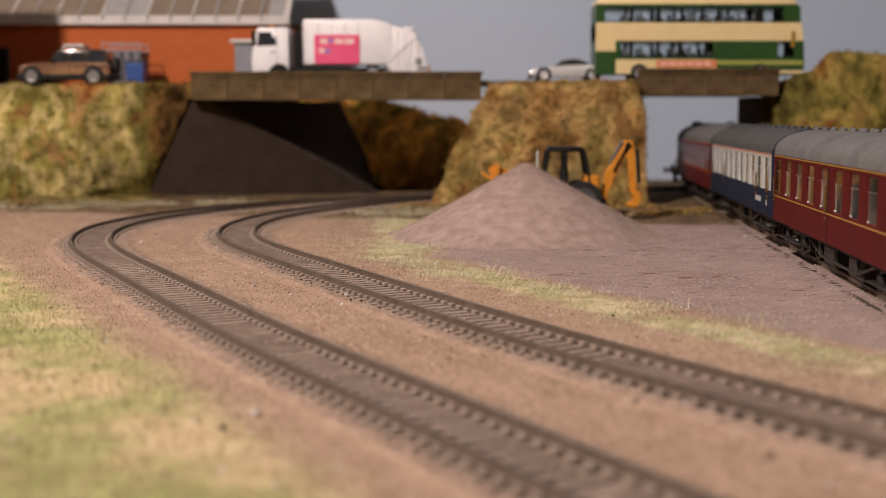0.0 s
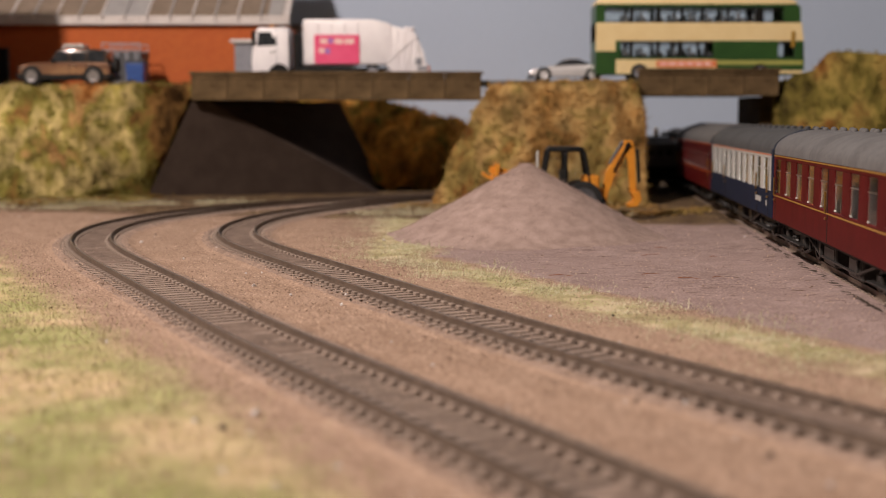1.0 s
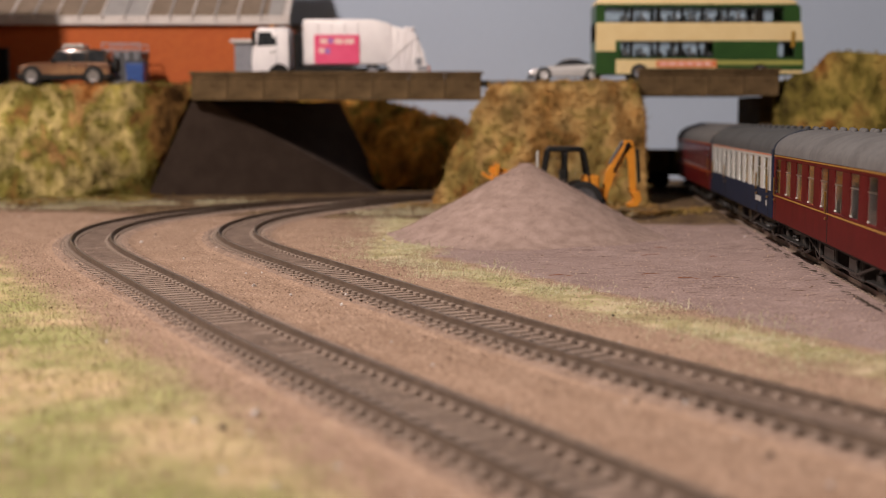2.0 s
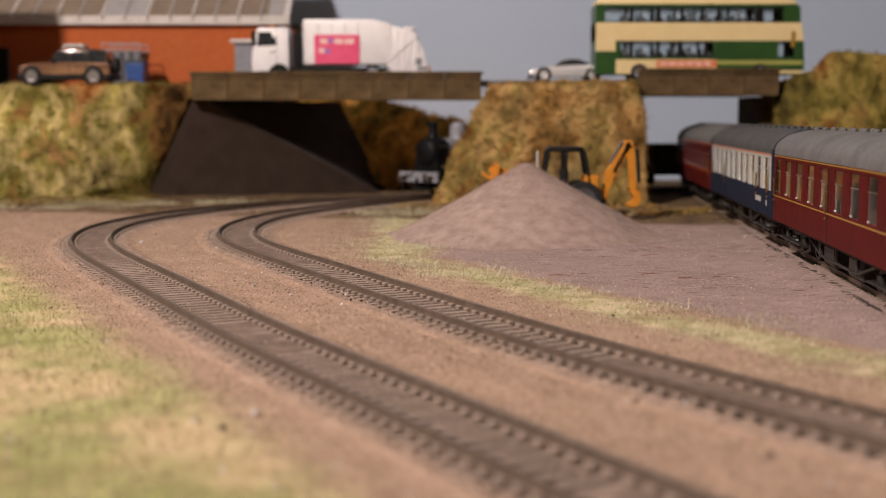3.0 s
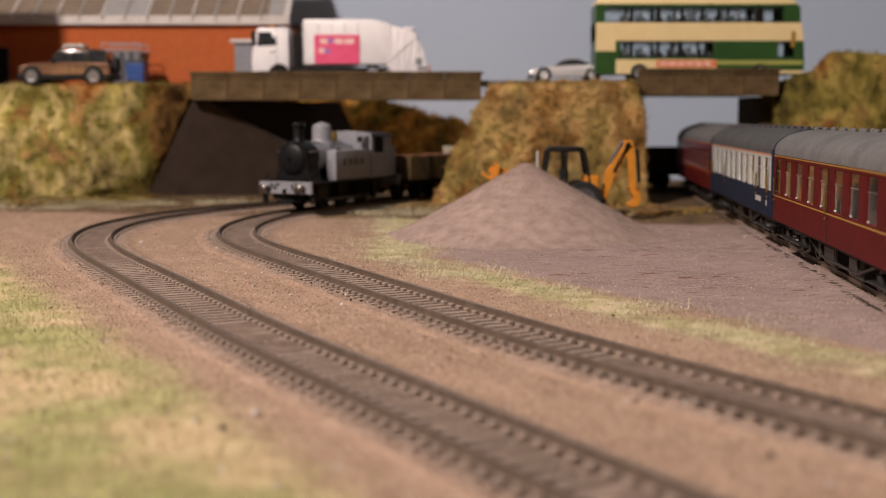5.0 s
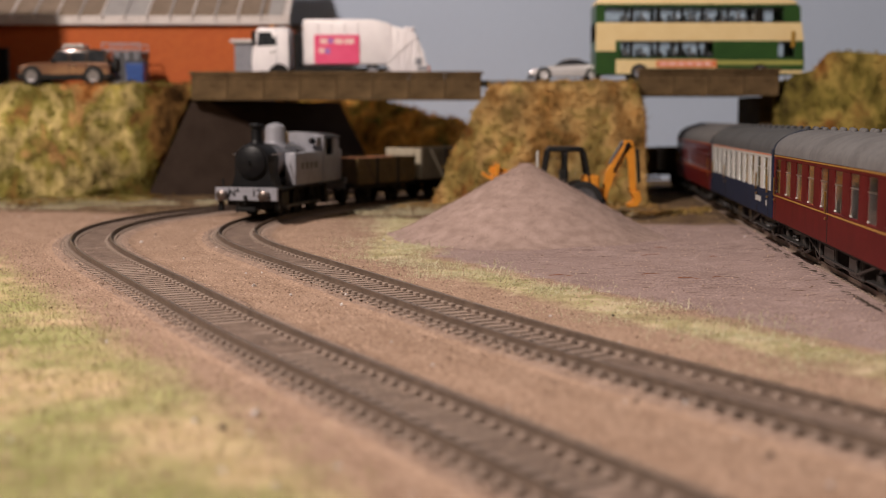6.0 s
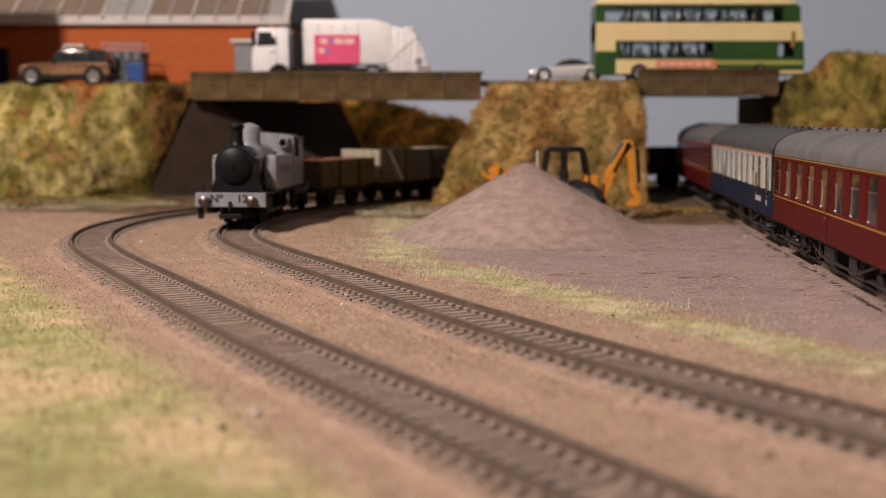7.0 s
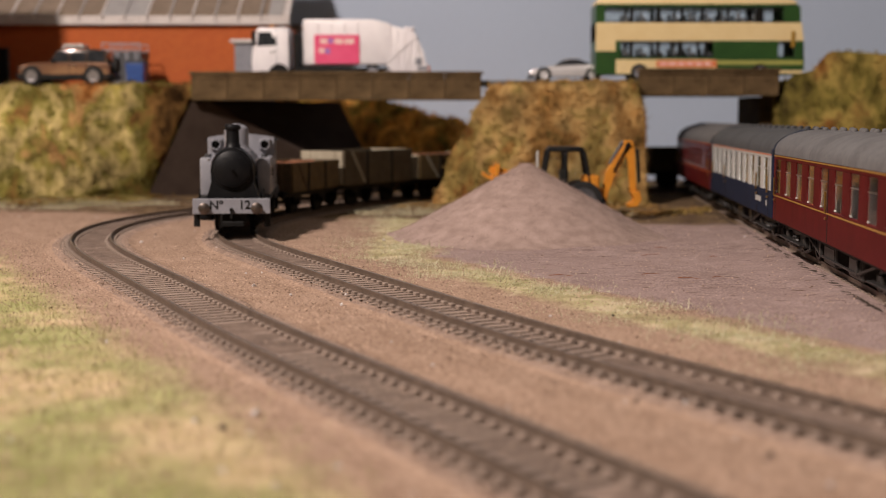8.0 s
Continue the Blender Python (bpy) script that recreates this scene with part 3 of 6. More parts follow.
def build_bridges():
    # plastered slope under the west bridge: a front face and a face turned to the tracks
    bm = bmesh.new()
    V = [bm.verts.new(p) for p in ((-172, 856, 62.5), (-207, 868, GZ - 1), (-47, 915, GZ - 1), (-160, 858, 62.5), (-78, 942, 63.5), (-46, 962, GZ - 1), (-207, 990, GZ - 1), (-172, 990, 62.5))]
    for f in ((0, 1, 2, 3), (3, 2, 5, 4), (0, 7, 6, 1), (4, 5, 6, 7), (0, 3, 4, 7)):
        bm.faces.new([V[i] for i in f])
    bmesh.ops.subdivide_edges(bm, edges=bm.edges, cuts=8, use_grid_fill=True)
    for v in bm.verts:
        v.co += 0.35 * noise.noise_vector(v.co / 14)
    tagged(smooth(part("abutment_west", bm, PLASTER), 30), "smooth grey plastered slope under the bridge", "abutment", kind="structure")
    tagged(part("abutment_east", box(213, 246, 842, 904, GZ - 2, 66, 0.8), CONCRETE), "dark concrete abutment beside the coaches", "abutment", kind="structure")
    for name, x0, x1, y0, z0, z1 in (("bridge_west", -171, 26, 850, 63.5, 83), ("bridge_east", 128, 220, 820, 66, 84)):
        t = thing(name, "weathered brown concrete road bridge with panelled parapet", "bridge")
        part("deck", box(x0 + 1, x1 - 1, y0 + 4.2, 925, z0 + 1, 74, 0.4), CONCRETE, t)
        n = round((x1 - x0) / 24)
        w = (x1 - x0) / n
        pan = None
        for i in range(n):
            if pan is None:
                pan = part("parapet_panel", box(0.12, w - 0.12, 0, 4, 0, z1 - z0 - 2.2, 0.35), CONCRETE, t)
                put(pan, x0, y0, z0)
            else:
                share(pan, t, x0 + i * w, y0, z0)
        part("coping", box(x0 - 1.2, x1 + 1.2, y0 - 0.9, y0 + 5, z1 - 2.1, z1, 0.4), CONCRETE, t)
        part("string_course", box(x0, x1, y0 - 0.6, y0 + 0.05, z1 - 4.4, z1 - 3.4, 0.15), CONCRETE, t)
    lot = part("pavement", box(-560, -186, 866, 1095, 66, 74.2, 0.3), ROADMAT)
    tagged(lot, "grey model yard surface in front of the brick building", "pavement", kind="structure")
    pad = part("pavement", box(-171.5, -132, 928, 1095, 64, 77.2, 0.3), ROADMAT)
    tagged(pad, "grey model footway at the corner of the brick building", "pavement", kind="structure")
    r = part("road", box(-170, 560, 858, 926, 74.2, 77.2, 0.3), ROADMAT)
    tagged(r, "grey model road across both bridges", "road", kind="structure")


def rail_bar(line, s0, s1, off, step=6.0):
    """One flat-bottomed rail, 2.5 mm high, along a track."""
    prof = [(-1.1, -2.5), (-1.1, -2.15), (-0.3, -1.9), (-0.3, -0.8), (-0.42, -0.6), (-0.42, -0.08), (-0.34, 0.0), (0.34, 0.0), (0.42, -0.08), (0.42, -0.6), (0.3, -0.8), (0.3, -1.9), (1.1, -2.15), (1.1, -2.5)]
    bm = bmesh.new()
    n = int((s1 - s0) / step)
    rows = []
    for i in range(n + 1):
        x, y, h = line.at(s0 + (s1 - s0) * i / n)
        nx, ny = -math.sin(h), math.cos(h)
        rows.append([bm.verts.new((x + nx * (off + a), y + ny * (off + a), z)) for a, z in prof])
    for a, b in zip(rows, rows[1:]):
        for k in range(len(prof)):
            f = bm.faces.new((a[k], a[(k + 1) % len(prof)], b[(k + 1) % len(prof)], b[k]))
            f.material_index = 1 if k == 6 else 0
            f.smooth = False
    return bm


def build_track(name, label, line, s0, s1, z, pitch=5.0, lift=0.0, fills=(), beds=None):
    """Rails, sleepers and ballast; within the stretches of fills the ballast covers the sleepers."""
    t = thing(name, label, "railway track", kind="structure")
    for off in (-8.25, 8.25):
        put(part("rail", rail_bar(line, s0, s1, off), [RAIL, RAIL_TOP], t), 0, 0, z)
    rows, covers, bm = [], [], bmesh.new()
    cross = [(-22, -4.2), (-18.5, -3.3), (-16, -2.9), (-14.2, -2.65), (-12.9, -2.75), (-11.2, -3.15), (-9.6, -3.1), (-8.25, -3.0), (-6.9, -3.1), (-5.4, -3.1), (-3, -3.05), (0, -3.0),
             (3, -3.05), (5.4, -3.1), (6.9, -3.1), (8.25, -3.0), (9.6, -3.1), (11.2, -3.15), (12.9, -2.75), (14.2, -2.65), (16, -2.9), (18.5, -3.3), (22, -4.2)]
    step = 1.25
    for i in range(int((s1 - s0) / step) + 1):
        at_s = s0 + step * i
        x, y, h = line.at(at_s)
        cover = max([min(max(min(at_s - a, b - at_s) / 10 + 0.5, 0), 1) for a, b in fills] or [0])
        covers.append(cover)
        row = []
        for a, cz in cross:
            px, py = x - math.sin(h) * a, y + math.cos(h) * a
            zz = cz + lift - (0.3 if abs(a) < 12 else 0) + (0.16 if abs(a) < 12 else 0.5) * noise.noise(Vector((px / 1.7, py / 1.7, 1))) + 0.25 * noise.noise(Vector((px / 7, py / 7, 4)))
            if abs(a) < 7.6:
                zz += cover * (1.08 + 0.22 * noise.noise(Vector((px / 5, py / 5, 9))))
            elif abs(a) > 9:
                zz += cover * 0.6 * max(0, 1 - abs(abs(a) - 12) / 4)
            row.append(bm.verts.new((px, py, zz)))
        rows.append(row)
    last = len(cross) - 1
    for a, c, cover in zip(rows, rows[1:], covers):
        for k in range(last):
            f = bm.faces.new((a[k], a[k + 1], c[k + 1], c[k]))
            # where sleepers lie bare, the bed gets the painted gap shade
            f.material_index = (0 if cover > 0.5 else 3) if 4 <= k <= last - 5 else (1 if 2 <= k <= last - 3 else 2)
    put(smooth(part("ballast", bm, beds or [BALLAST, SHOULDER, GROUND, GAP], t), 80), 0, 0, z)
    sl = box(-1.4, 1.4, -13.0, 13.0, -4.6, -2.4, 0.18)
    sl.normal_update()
    # side faces take the painted shade, the rest plain plastic
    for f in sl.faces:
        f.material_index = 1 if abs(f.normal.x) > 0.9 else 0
    me = None
    chair = None
    n = int((s1 - s0) / pitch)
    for i in range(n):
        x, y, h = line.at(s0 + (i + 0.5) * pitch)
        if me is None:
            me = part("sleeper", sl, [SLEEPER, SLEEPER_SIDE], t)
            put(me, x, y, z, 0, 0, math.degrees(h))
            cb = bmesh.new()
            for off in (-8.25, 8.25):
                for d in (-1.65, 1.65):
                    box(-1.15, 1.15, off + d - 0.75, off + d + 0.75, -2.6, -1.5, 0.25, cb)
            chair = part("rail_chairs", cb, CHAIR, me)
        else:
            c = share(me, t, x, y, z, 0, 0, math.degrees(h))
            share(chair, c, 0, 0, 0)
    return t


def build_tracks():
    build_track("track_outer", "weathered model railway track in sandy ballast", OUTER, -60, 800, 0, fills=((-60, 20), (135, 190), (335, 900)))
    build_track("track_inner", "weathered model railway track curving under the bridge", INNER, -60, 1420, 0, fills=((-60, 95), (292, 1500)))
    # siding bed: black ballast with the coaches' shade in its colour
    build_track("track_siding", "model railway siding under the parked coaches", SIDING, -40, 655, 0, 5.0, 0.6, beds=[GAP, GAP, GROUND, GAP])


build_room()
build_ground()
build_banks()
build_bridges()
build_tracks()


# ---- vehicles on rails ----
def wheelset(parent, x, r, y=7.6, name="wheelset", material=None):
    """Two flanged wheels on an axle across the track."""
    bm = bmesh.new()
    for s in (-1, 1):
        m = Matrix.Translation((0, s * y, 0)) @ Matrix.Rotation(radians(-90 * s), 4, "X")
        lathe([(0.9, -0.6), (1.6, -0.8), (1.6, -0.3), (r - 1.2, -0.2), (r - 1.1, -0.7), (r + 0.7, -0.8), (r + 0.7, -0.4), (r, -0.1), (r, 1.6), (r - 1.1, 1.6), (r - 1.2, 0.9), (1.5, 1.0), (1.2, 1.8)], 20, bm, m)
    tube((0, -y, 0), (0, y, 0), 0.8, n=8, bm=bm)
    ob = smooth(part(name, bm, material or BLACK, parent))
    return put(ob, x, 0, r)


def lettering(text, size, material, parent, m, name="lettering", label=""):
    c = bpy.data.curves.new(name, "FONT")
    c.body, c.size, c.extrude = text, size * MM, 0.05 * MM
    c.align_x, c.align_y, c.offset = "CENTER", "CENTER", 0.022 * size * MM
    tmp = bpy.data.objects.new(name, c)
    me = bpy.data.meshes.new_from_object(tmp)
    me.materials.clear()
    me.materials.append(material)
    bpy.data.objects.remove(tmp)
    ob = new(name, me)
    ob.parent = parent
    ob.matrix_basis = m
    return tagged(ob, label)


def lengthen(t, start, by):
    """Draws out everything of a vehicle that lies behind a cross line."""
    for ob in t.children_recursive:
        for v in ob.data.vertices:
            if (ob.matrix_basis @ v.co).x < start * MM:
                v.co.x -= by * MM


def build_loco():
    t = thing("tank_locomotive", "grey and black model tank locomotive with a numbered buffer beam", "locomotive")
    part("footplate", box(-47, 47, -16.5, 16.5, 14.6, 16.0, 0.3), BLACK, t)
    part("running_frame", box(-42, 44, -6.2, 6.2, 4.5, 14.8, 0.4), BLACK, t)
    for x in (47, -49):
        beam = part("buffer_beam", box(x, x + 2, -17, 17, 9.6, 16.4, 0.25), GREY, t, "pale grey buffer beam")
        if x > 0:
            lettering("Nº", 5.4, BLACK, beam, pose((x + 2.06) * MM, -6.6 * MM, 13.4 * MM, 90, 0, 90))
            lettering("12", 5.4, BLACK, beam, pose((x + 2.06) * MM, 5.8 * MM, 13.4 * MM, 90, 0, 90))
        d = 1 if x > 0 else -1
        e = x + 2 if x > 0 else x
        for y in (-11.4, 11.4):
            m = Matrix.Translation((e, y, 12.4)) @ Matrix.Rotation(radians(90 * d), 4, "Y")
            smooth(part("buffer", lathe([(2.0, 0), (1.7, 0.6), (1.5, 3.4), (1.0, 3.5), (1.0, 5.2), (2.5, 5.3), (2.6, 5.8), (1.6, 6.3), (0.2, 6.5)], 18, None, m), BUFFER if d > 0 else BLACK, t))
        hook = tube((e, 0, 11.6), (e + 2.2 * d, 0, 11.6), 0.8, n=8)
        box(e + 1.5 * d - 0.5, e + 1.5 * d + 0.5, -0.5, 0.5, 7.6, 12.4, 0.15, hook)
        part("coupling", hook, BLACK, t)
        part("tension_lock", box(e - 1, e + 1.2, -5.5, 5.5, 4.0, 6.4, 0.4), BLACK, t)
        part("brake_pipe", tube((e + 0.6 * d, -4.6, 3.5), (e + 0.6 * d, -4.2, 9.4), 0.5, n=8), BLACK, t)
        for y in (-15.5, 15.5):
            part("guard_step", box(x - 3 * d, x - 1 * d, y - 1.3, y + 1.3, 3.8, 10, 0.2), BLACK, t)
    # boiler and smokebox
    lay = Matrix.Translation((0, 0, 29.2)) @ ROUND_X
    smooth(part("boiler", lathe([(9.3, -16), (9.3, 28)], 32, None, lay), GREY, t))
    sm = part("smokebox", lathe([(9.5, 27), (9.5, 40.5), (9.2, 41.2), (8.3, 41.3), (8.1, 42.4), (6.2, 43.4), (2.5, 44.0), (0.2, 44.1)], 36, None, lay), SMOKEBOX, t, "black domed smokebox door")
    smooth(sm)
    saddle = prism([(-11.8, 16), (-10.6, 19), (-9.4, 23), (-9.6, 29), (9.6, 29), (9.4, 23), (10.6, 19), (11.8, 16)], 28, 40.5)
    for v in saddle.verts:
        v.co = (v.co.y, v.co.x, v.co.z)
    part("saddle", saddle, SMOKEBOX, t)
    part("door_strap", box(42.4, 43.6, -4.2, 4.2, 33.6, 34.2, 0.2), SMOKEBOX, sm)
    part("door_dart", tube((44, 0, 29.2), (46, 0, 29.2), 0.7, n=10), SMOKEBOX, sm)
    smooth(part("chimney", lathe([(4.6, 37.6), (3.5, 39.0), (3.0, 41), (2.9, 46.2), (3.7, 46.8), (3.8, 47.9), (3.1, 48.9), (2.4, 49.0), (2.3, 44)], 24, None, Matrix.Translation((34, 0, 0))), SMOKEBOX, t))
    smooth(part("dome", lathe([(7.4, 36.2), (5.9, 38.2), (5.6, 40), (5.6, 46.0), (5.2, 47.2), (3.4, 48.4), (1.2, 49.2), (0.2, 49.3)], 24, None, Matrix.Translation((8, 0, 0))), GREY, t))
    smooth(part("safety_valve", lathe([(2.2, 38), (1.7, 39.5), (1.5, 42.5), (2.0, 43), (1.0, 43.8), (0.2, 44)], 16, None, Matrix.Translation((-7, 0, 0))), BRASS, t, "small brass safety valve"))
    for y0, y1 in ((9.9, 16.2), (-16.2, -9.9)):
        tank = part("side_tank", box(-17, 20, y0, y1, 16, 33.4, 0.9, seg=2), GREY, t)
        smooth(tank)
        ym = y1 if y1 > 0 else y0
        d = 1 if y1 > 0 else -1
        part("tank_filler", tube((12, (y0 + y1) / 2, 33.2), (12, (y0 + y1) / 2, 35), 1.6, n=14), DARKGREY, tank)
        for k, w in enumerate((4.2, 3.4, 4.2, 3.0)):
            part("letter_bar", box(-11 + k * 7 - w / 2, -11 + k * 7 + w / 2, ym - 0.05 if d > 0 else ym - 0.12, ym + 0.12 if d > 0 else ym + 0.05, 24.5, 28), DARKGREY, tank)
    # cab with round front windows
    cab = bmesh.new()
    box(-37, -18, -16.3, -15.1, 16, 31, 0.2, cab)
    box(-37, -18, 15.1, 16.3, 16, 31, 0.2, cab)
    for y in (-16.3, 15.1):
        box(-21, -18, y, y + 1.2, 31, 41.5, 0.2, cab)
        box(-37, -33, y, y + 1.2, 31, 41.5, 0.2, cab)
    box(-37.4, -36.2, -16.3, 16.3, 16, 41.5, 0.2, cab)
    part("cab", cab, GREY, t)
    front = bmesh.new()
    for y0, y1, z0, z1 in ((-16.3, 16.3, 16, 36.2), (-16.3, -14.6, 36.2, 42.2), (14.6, 16.3, 36.2, 42.2), (-9.2, 9.2, 36.2, 42.2), (-14.6, -9.2, 41.4, 42.2), (9.2, 14.6, 41.4, 42.2)):
        box(-18.2, -17, y0, y1, z0, z1, 0, front)
    part("cab_front", front, GREY, t)
    arc = prism([(-16.3, 42.2), (-12, 43.0), (-6, 43.8), (0, 44.1), (6, 43.8), (12, 43.0), (16.3, 42.2)], -18.2, -17)
    for v in arc.verts:
        v.co = (v.co.y, v.co.x, v.co.z)
    part("cab_front_arch", arc, GREY, t)
    for y in (-11.9, 11.9):
        ring = bmesh.new()
        n = 24
        prof = []
        for i in range(n):
            a = i * math.tau / n
            ca, sa = math.cos(a), math.sin(a)
            k = 1 / max(abs(ca), abs(sa))
            prof.append((ring.verts.new((-16.9, y + 2.1 * ca, 38.8 + 2.1 * sa)), ring.verts.new((-16.9, y + 2.75 * ca * k, 38.8 + 2.65 * sa * k)), ring.verts.new((-16.5, y + 2.0 * ca, 38.8 + 2.0 * sa)), ring.verts.new((-16.5, y + 2.5 * ca, 38.8 + 2.5 * sa))))
        for a, c in zip(prof, prof[1:] + prof[:1]):
            ring.faces.new((a[0], a[1], c[1], c[0]))
            ring.faces.new((a[2], a[3], c[3], c[2]))
            ring.faces.new((a[0], a[2], c[2], c[0]))
            ring.faces.new((a[3], a[1], c[1], c[3]))
        sp = part("spectacle_frame", ring, GREY, t)
        part("pane", tube((-17.6, y, 38.8), (-17.3, y, 38.8), 2.3, n=20), DARKGLASS, sp)
    roof = prism([(-17.4, 41.2), (-12, 42.6), (-6, 43.4), (0, 43.7), (6, 43.4), (12, 42.6), (17.4, 41.2), (17.4, 40.5), (-17.4, 40.5)], -39, -17.6)
    for v in roof.verts:
        v.co = (v.co.y, v.co.x, v.co.z)
    smooth(part("cab_roof", roof, BLACK, t))
    part("bunker", box(-46, -37.3, -15, 15, 16, 34, 0.6), GREY, t)
    part("coal", box(-45.2, -38, -13, 13, 33.5, 36, 1.2), BLACK, t)
    for y in (-14, 14):
        part("lamp_iron", box(45, 45.8, y - 0.4, y + 0.4, 16, 20.5), BLACK, t)
    part("handrail", tube((26, 10.6, 33), (40, 10.6, 33), 0.35, n=6), STEEL, t)
    part("handrail", tube((26, -10.6, 33), (40, -10.6, 33), 0.35, n=6), STEEL, t)
    for s in (-1, 1):
        part("cylinder", box(27, 39, s * 12 - 3.2, s * 12 + 3.2, 6, 14.6, 1.0), SMOKEBOX, t)
        part("side_rod", box(-24, 22, s * 10.6 - 0.4, s * 10.6 + 0.4, 4.4, 6, 0.2), DARKGREY, t)
        part("splasher_step", box(-24, -20, s * 14.5 - 1.5, s * 14.5 + 1.5, 4, 14.6, 0.2), BLACK, t)
    lengthen(t, -16.6, 6)
    lengthen(t, -40, 6)
    wheels = [(wheelset(t, x, 7.4, name="driving_wheelset"), x, 7.4) for x in (-24, -1, 22)]
    return t, wheels


def build_wagon(label, planks, body, end, height, length=70.0, load=None):
    t = thing("open_wagon", label, "wagon", "goods wagons behind the locomotive")
    h = length / 2
    part("underframe", box(-h, h, -12, 12, 9.6, 12.4, 0.3), BLACK, t)
    part("wagon_floor", box(-h + 0.5, h - 0.5, -15.5, 15.5, 12.4, 13.4), body, t)
    ph = (height - 13.0) / planks
    for s in (-1, 1):
        for k in range(planks):
            part("plank", box(-h, h, s * 15.4 - 0.6, s * 15.4 + 0.6, 13 + k * ph + 0.03, 13 + (k + 1) * ph - 0.03, 0.12), body, t)
            part("end_plank", box(s * h - 0.6, s * h + 0.6, -14.7, 14.7, 13 + k * ph + 0.03, 13 + (k + 1) * ph - 0.03, 0.12), end, t)
        for x in (-h * 0.36, h * 0.36):
            part("strapping", box(x - 0.8, x + 0.8, s * 16.2 - 0.3, s * 16.2 + 0.3, 11.5, height, 0.1), BLACK, t)
        for y in (-9, 9):
            part("end_stanchion", box(s * (h + 0.9) - 0.4, s * (h + 0.9) + 0.4, y - 1, y + 1, 10, height, 0.1), end, t)
        part("diagonal_brace", prism([(h * 0.4, 13.5), (h * 0.46, 13.5), (h * 0.82, height - 0.5), (h * 0.76, height - 0.5)], s * 16.25 - 0.2, s * 16.25 + 0.2), end, t)
        for y in (-11, 11):
            m = Matrix.Translation((s * h, y, 11.4)) @ Matrix.Rotation(radians(90 * s), 4, "Y")
            smooth(part("buffer", lathe([(1.5, 0), (1.2, 3), (0.8, 3.1), (0.8, 4), (2.1, 4.1), (2.0, 4.6), (0.2, 4.9)], 12, None, m), BLACK, t))
        part("drawbar", box(s * (h + 4) - 4.5, s * (h + 4) + 4.5, -1, 1, 6.5, 8.0, 0.3), BLACK, t)
        for x in (-h * 0.52, h * 0.52):
            part("axle_guard", prism([(x - 5, 9.8), (x + 5, 9.8), (x + 1.8, 5), (x - 1.8, 5)], s * 11 - 0.5, s * 11 + 0.5), BLACK, t)
            part("axle_box", box(x - 1.6, x + 1.6, s * 12 - 0.9, s * 12 + 0.9, 4.6, 8, 0.3), BLACK, t)
    if load:
        bm = bmesh.new()
        n = 14
        g = [[bm.verts.new((-h + 1 + (2 * h - 2) * i / n, -14.4 + 28.8 * j / 8, height - 3.4 + (3.2 * math.sin(math.pi * j / 8) + 1.4 * noise.noise(Vector((i * 0.9, j * 0.9, h)))) * (1 if 0 < i < n else 0.2))) for j in range(9)] for i in range(n + 1)]
        for i in range(n):
            for j in range(8):
                bm.faces.new((g[i][j], g[i + 1][j], g[i + 1][j + 1], g[i][j + 1]))
        part("load", bm, load, t, "rust-coloured heaped load")
    wheels = [(wheelset(t, x, 6.2), x, 6.2) for x in (-h * 0.52, h * 0.52)]
    return t, wheels


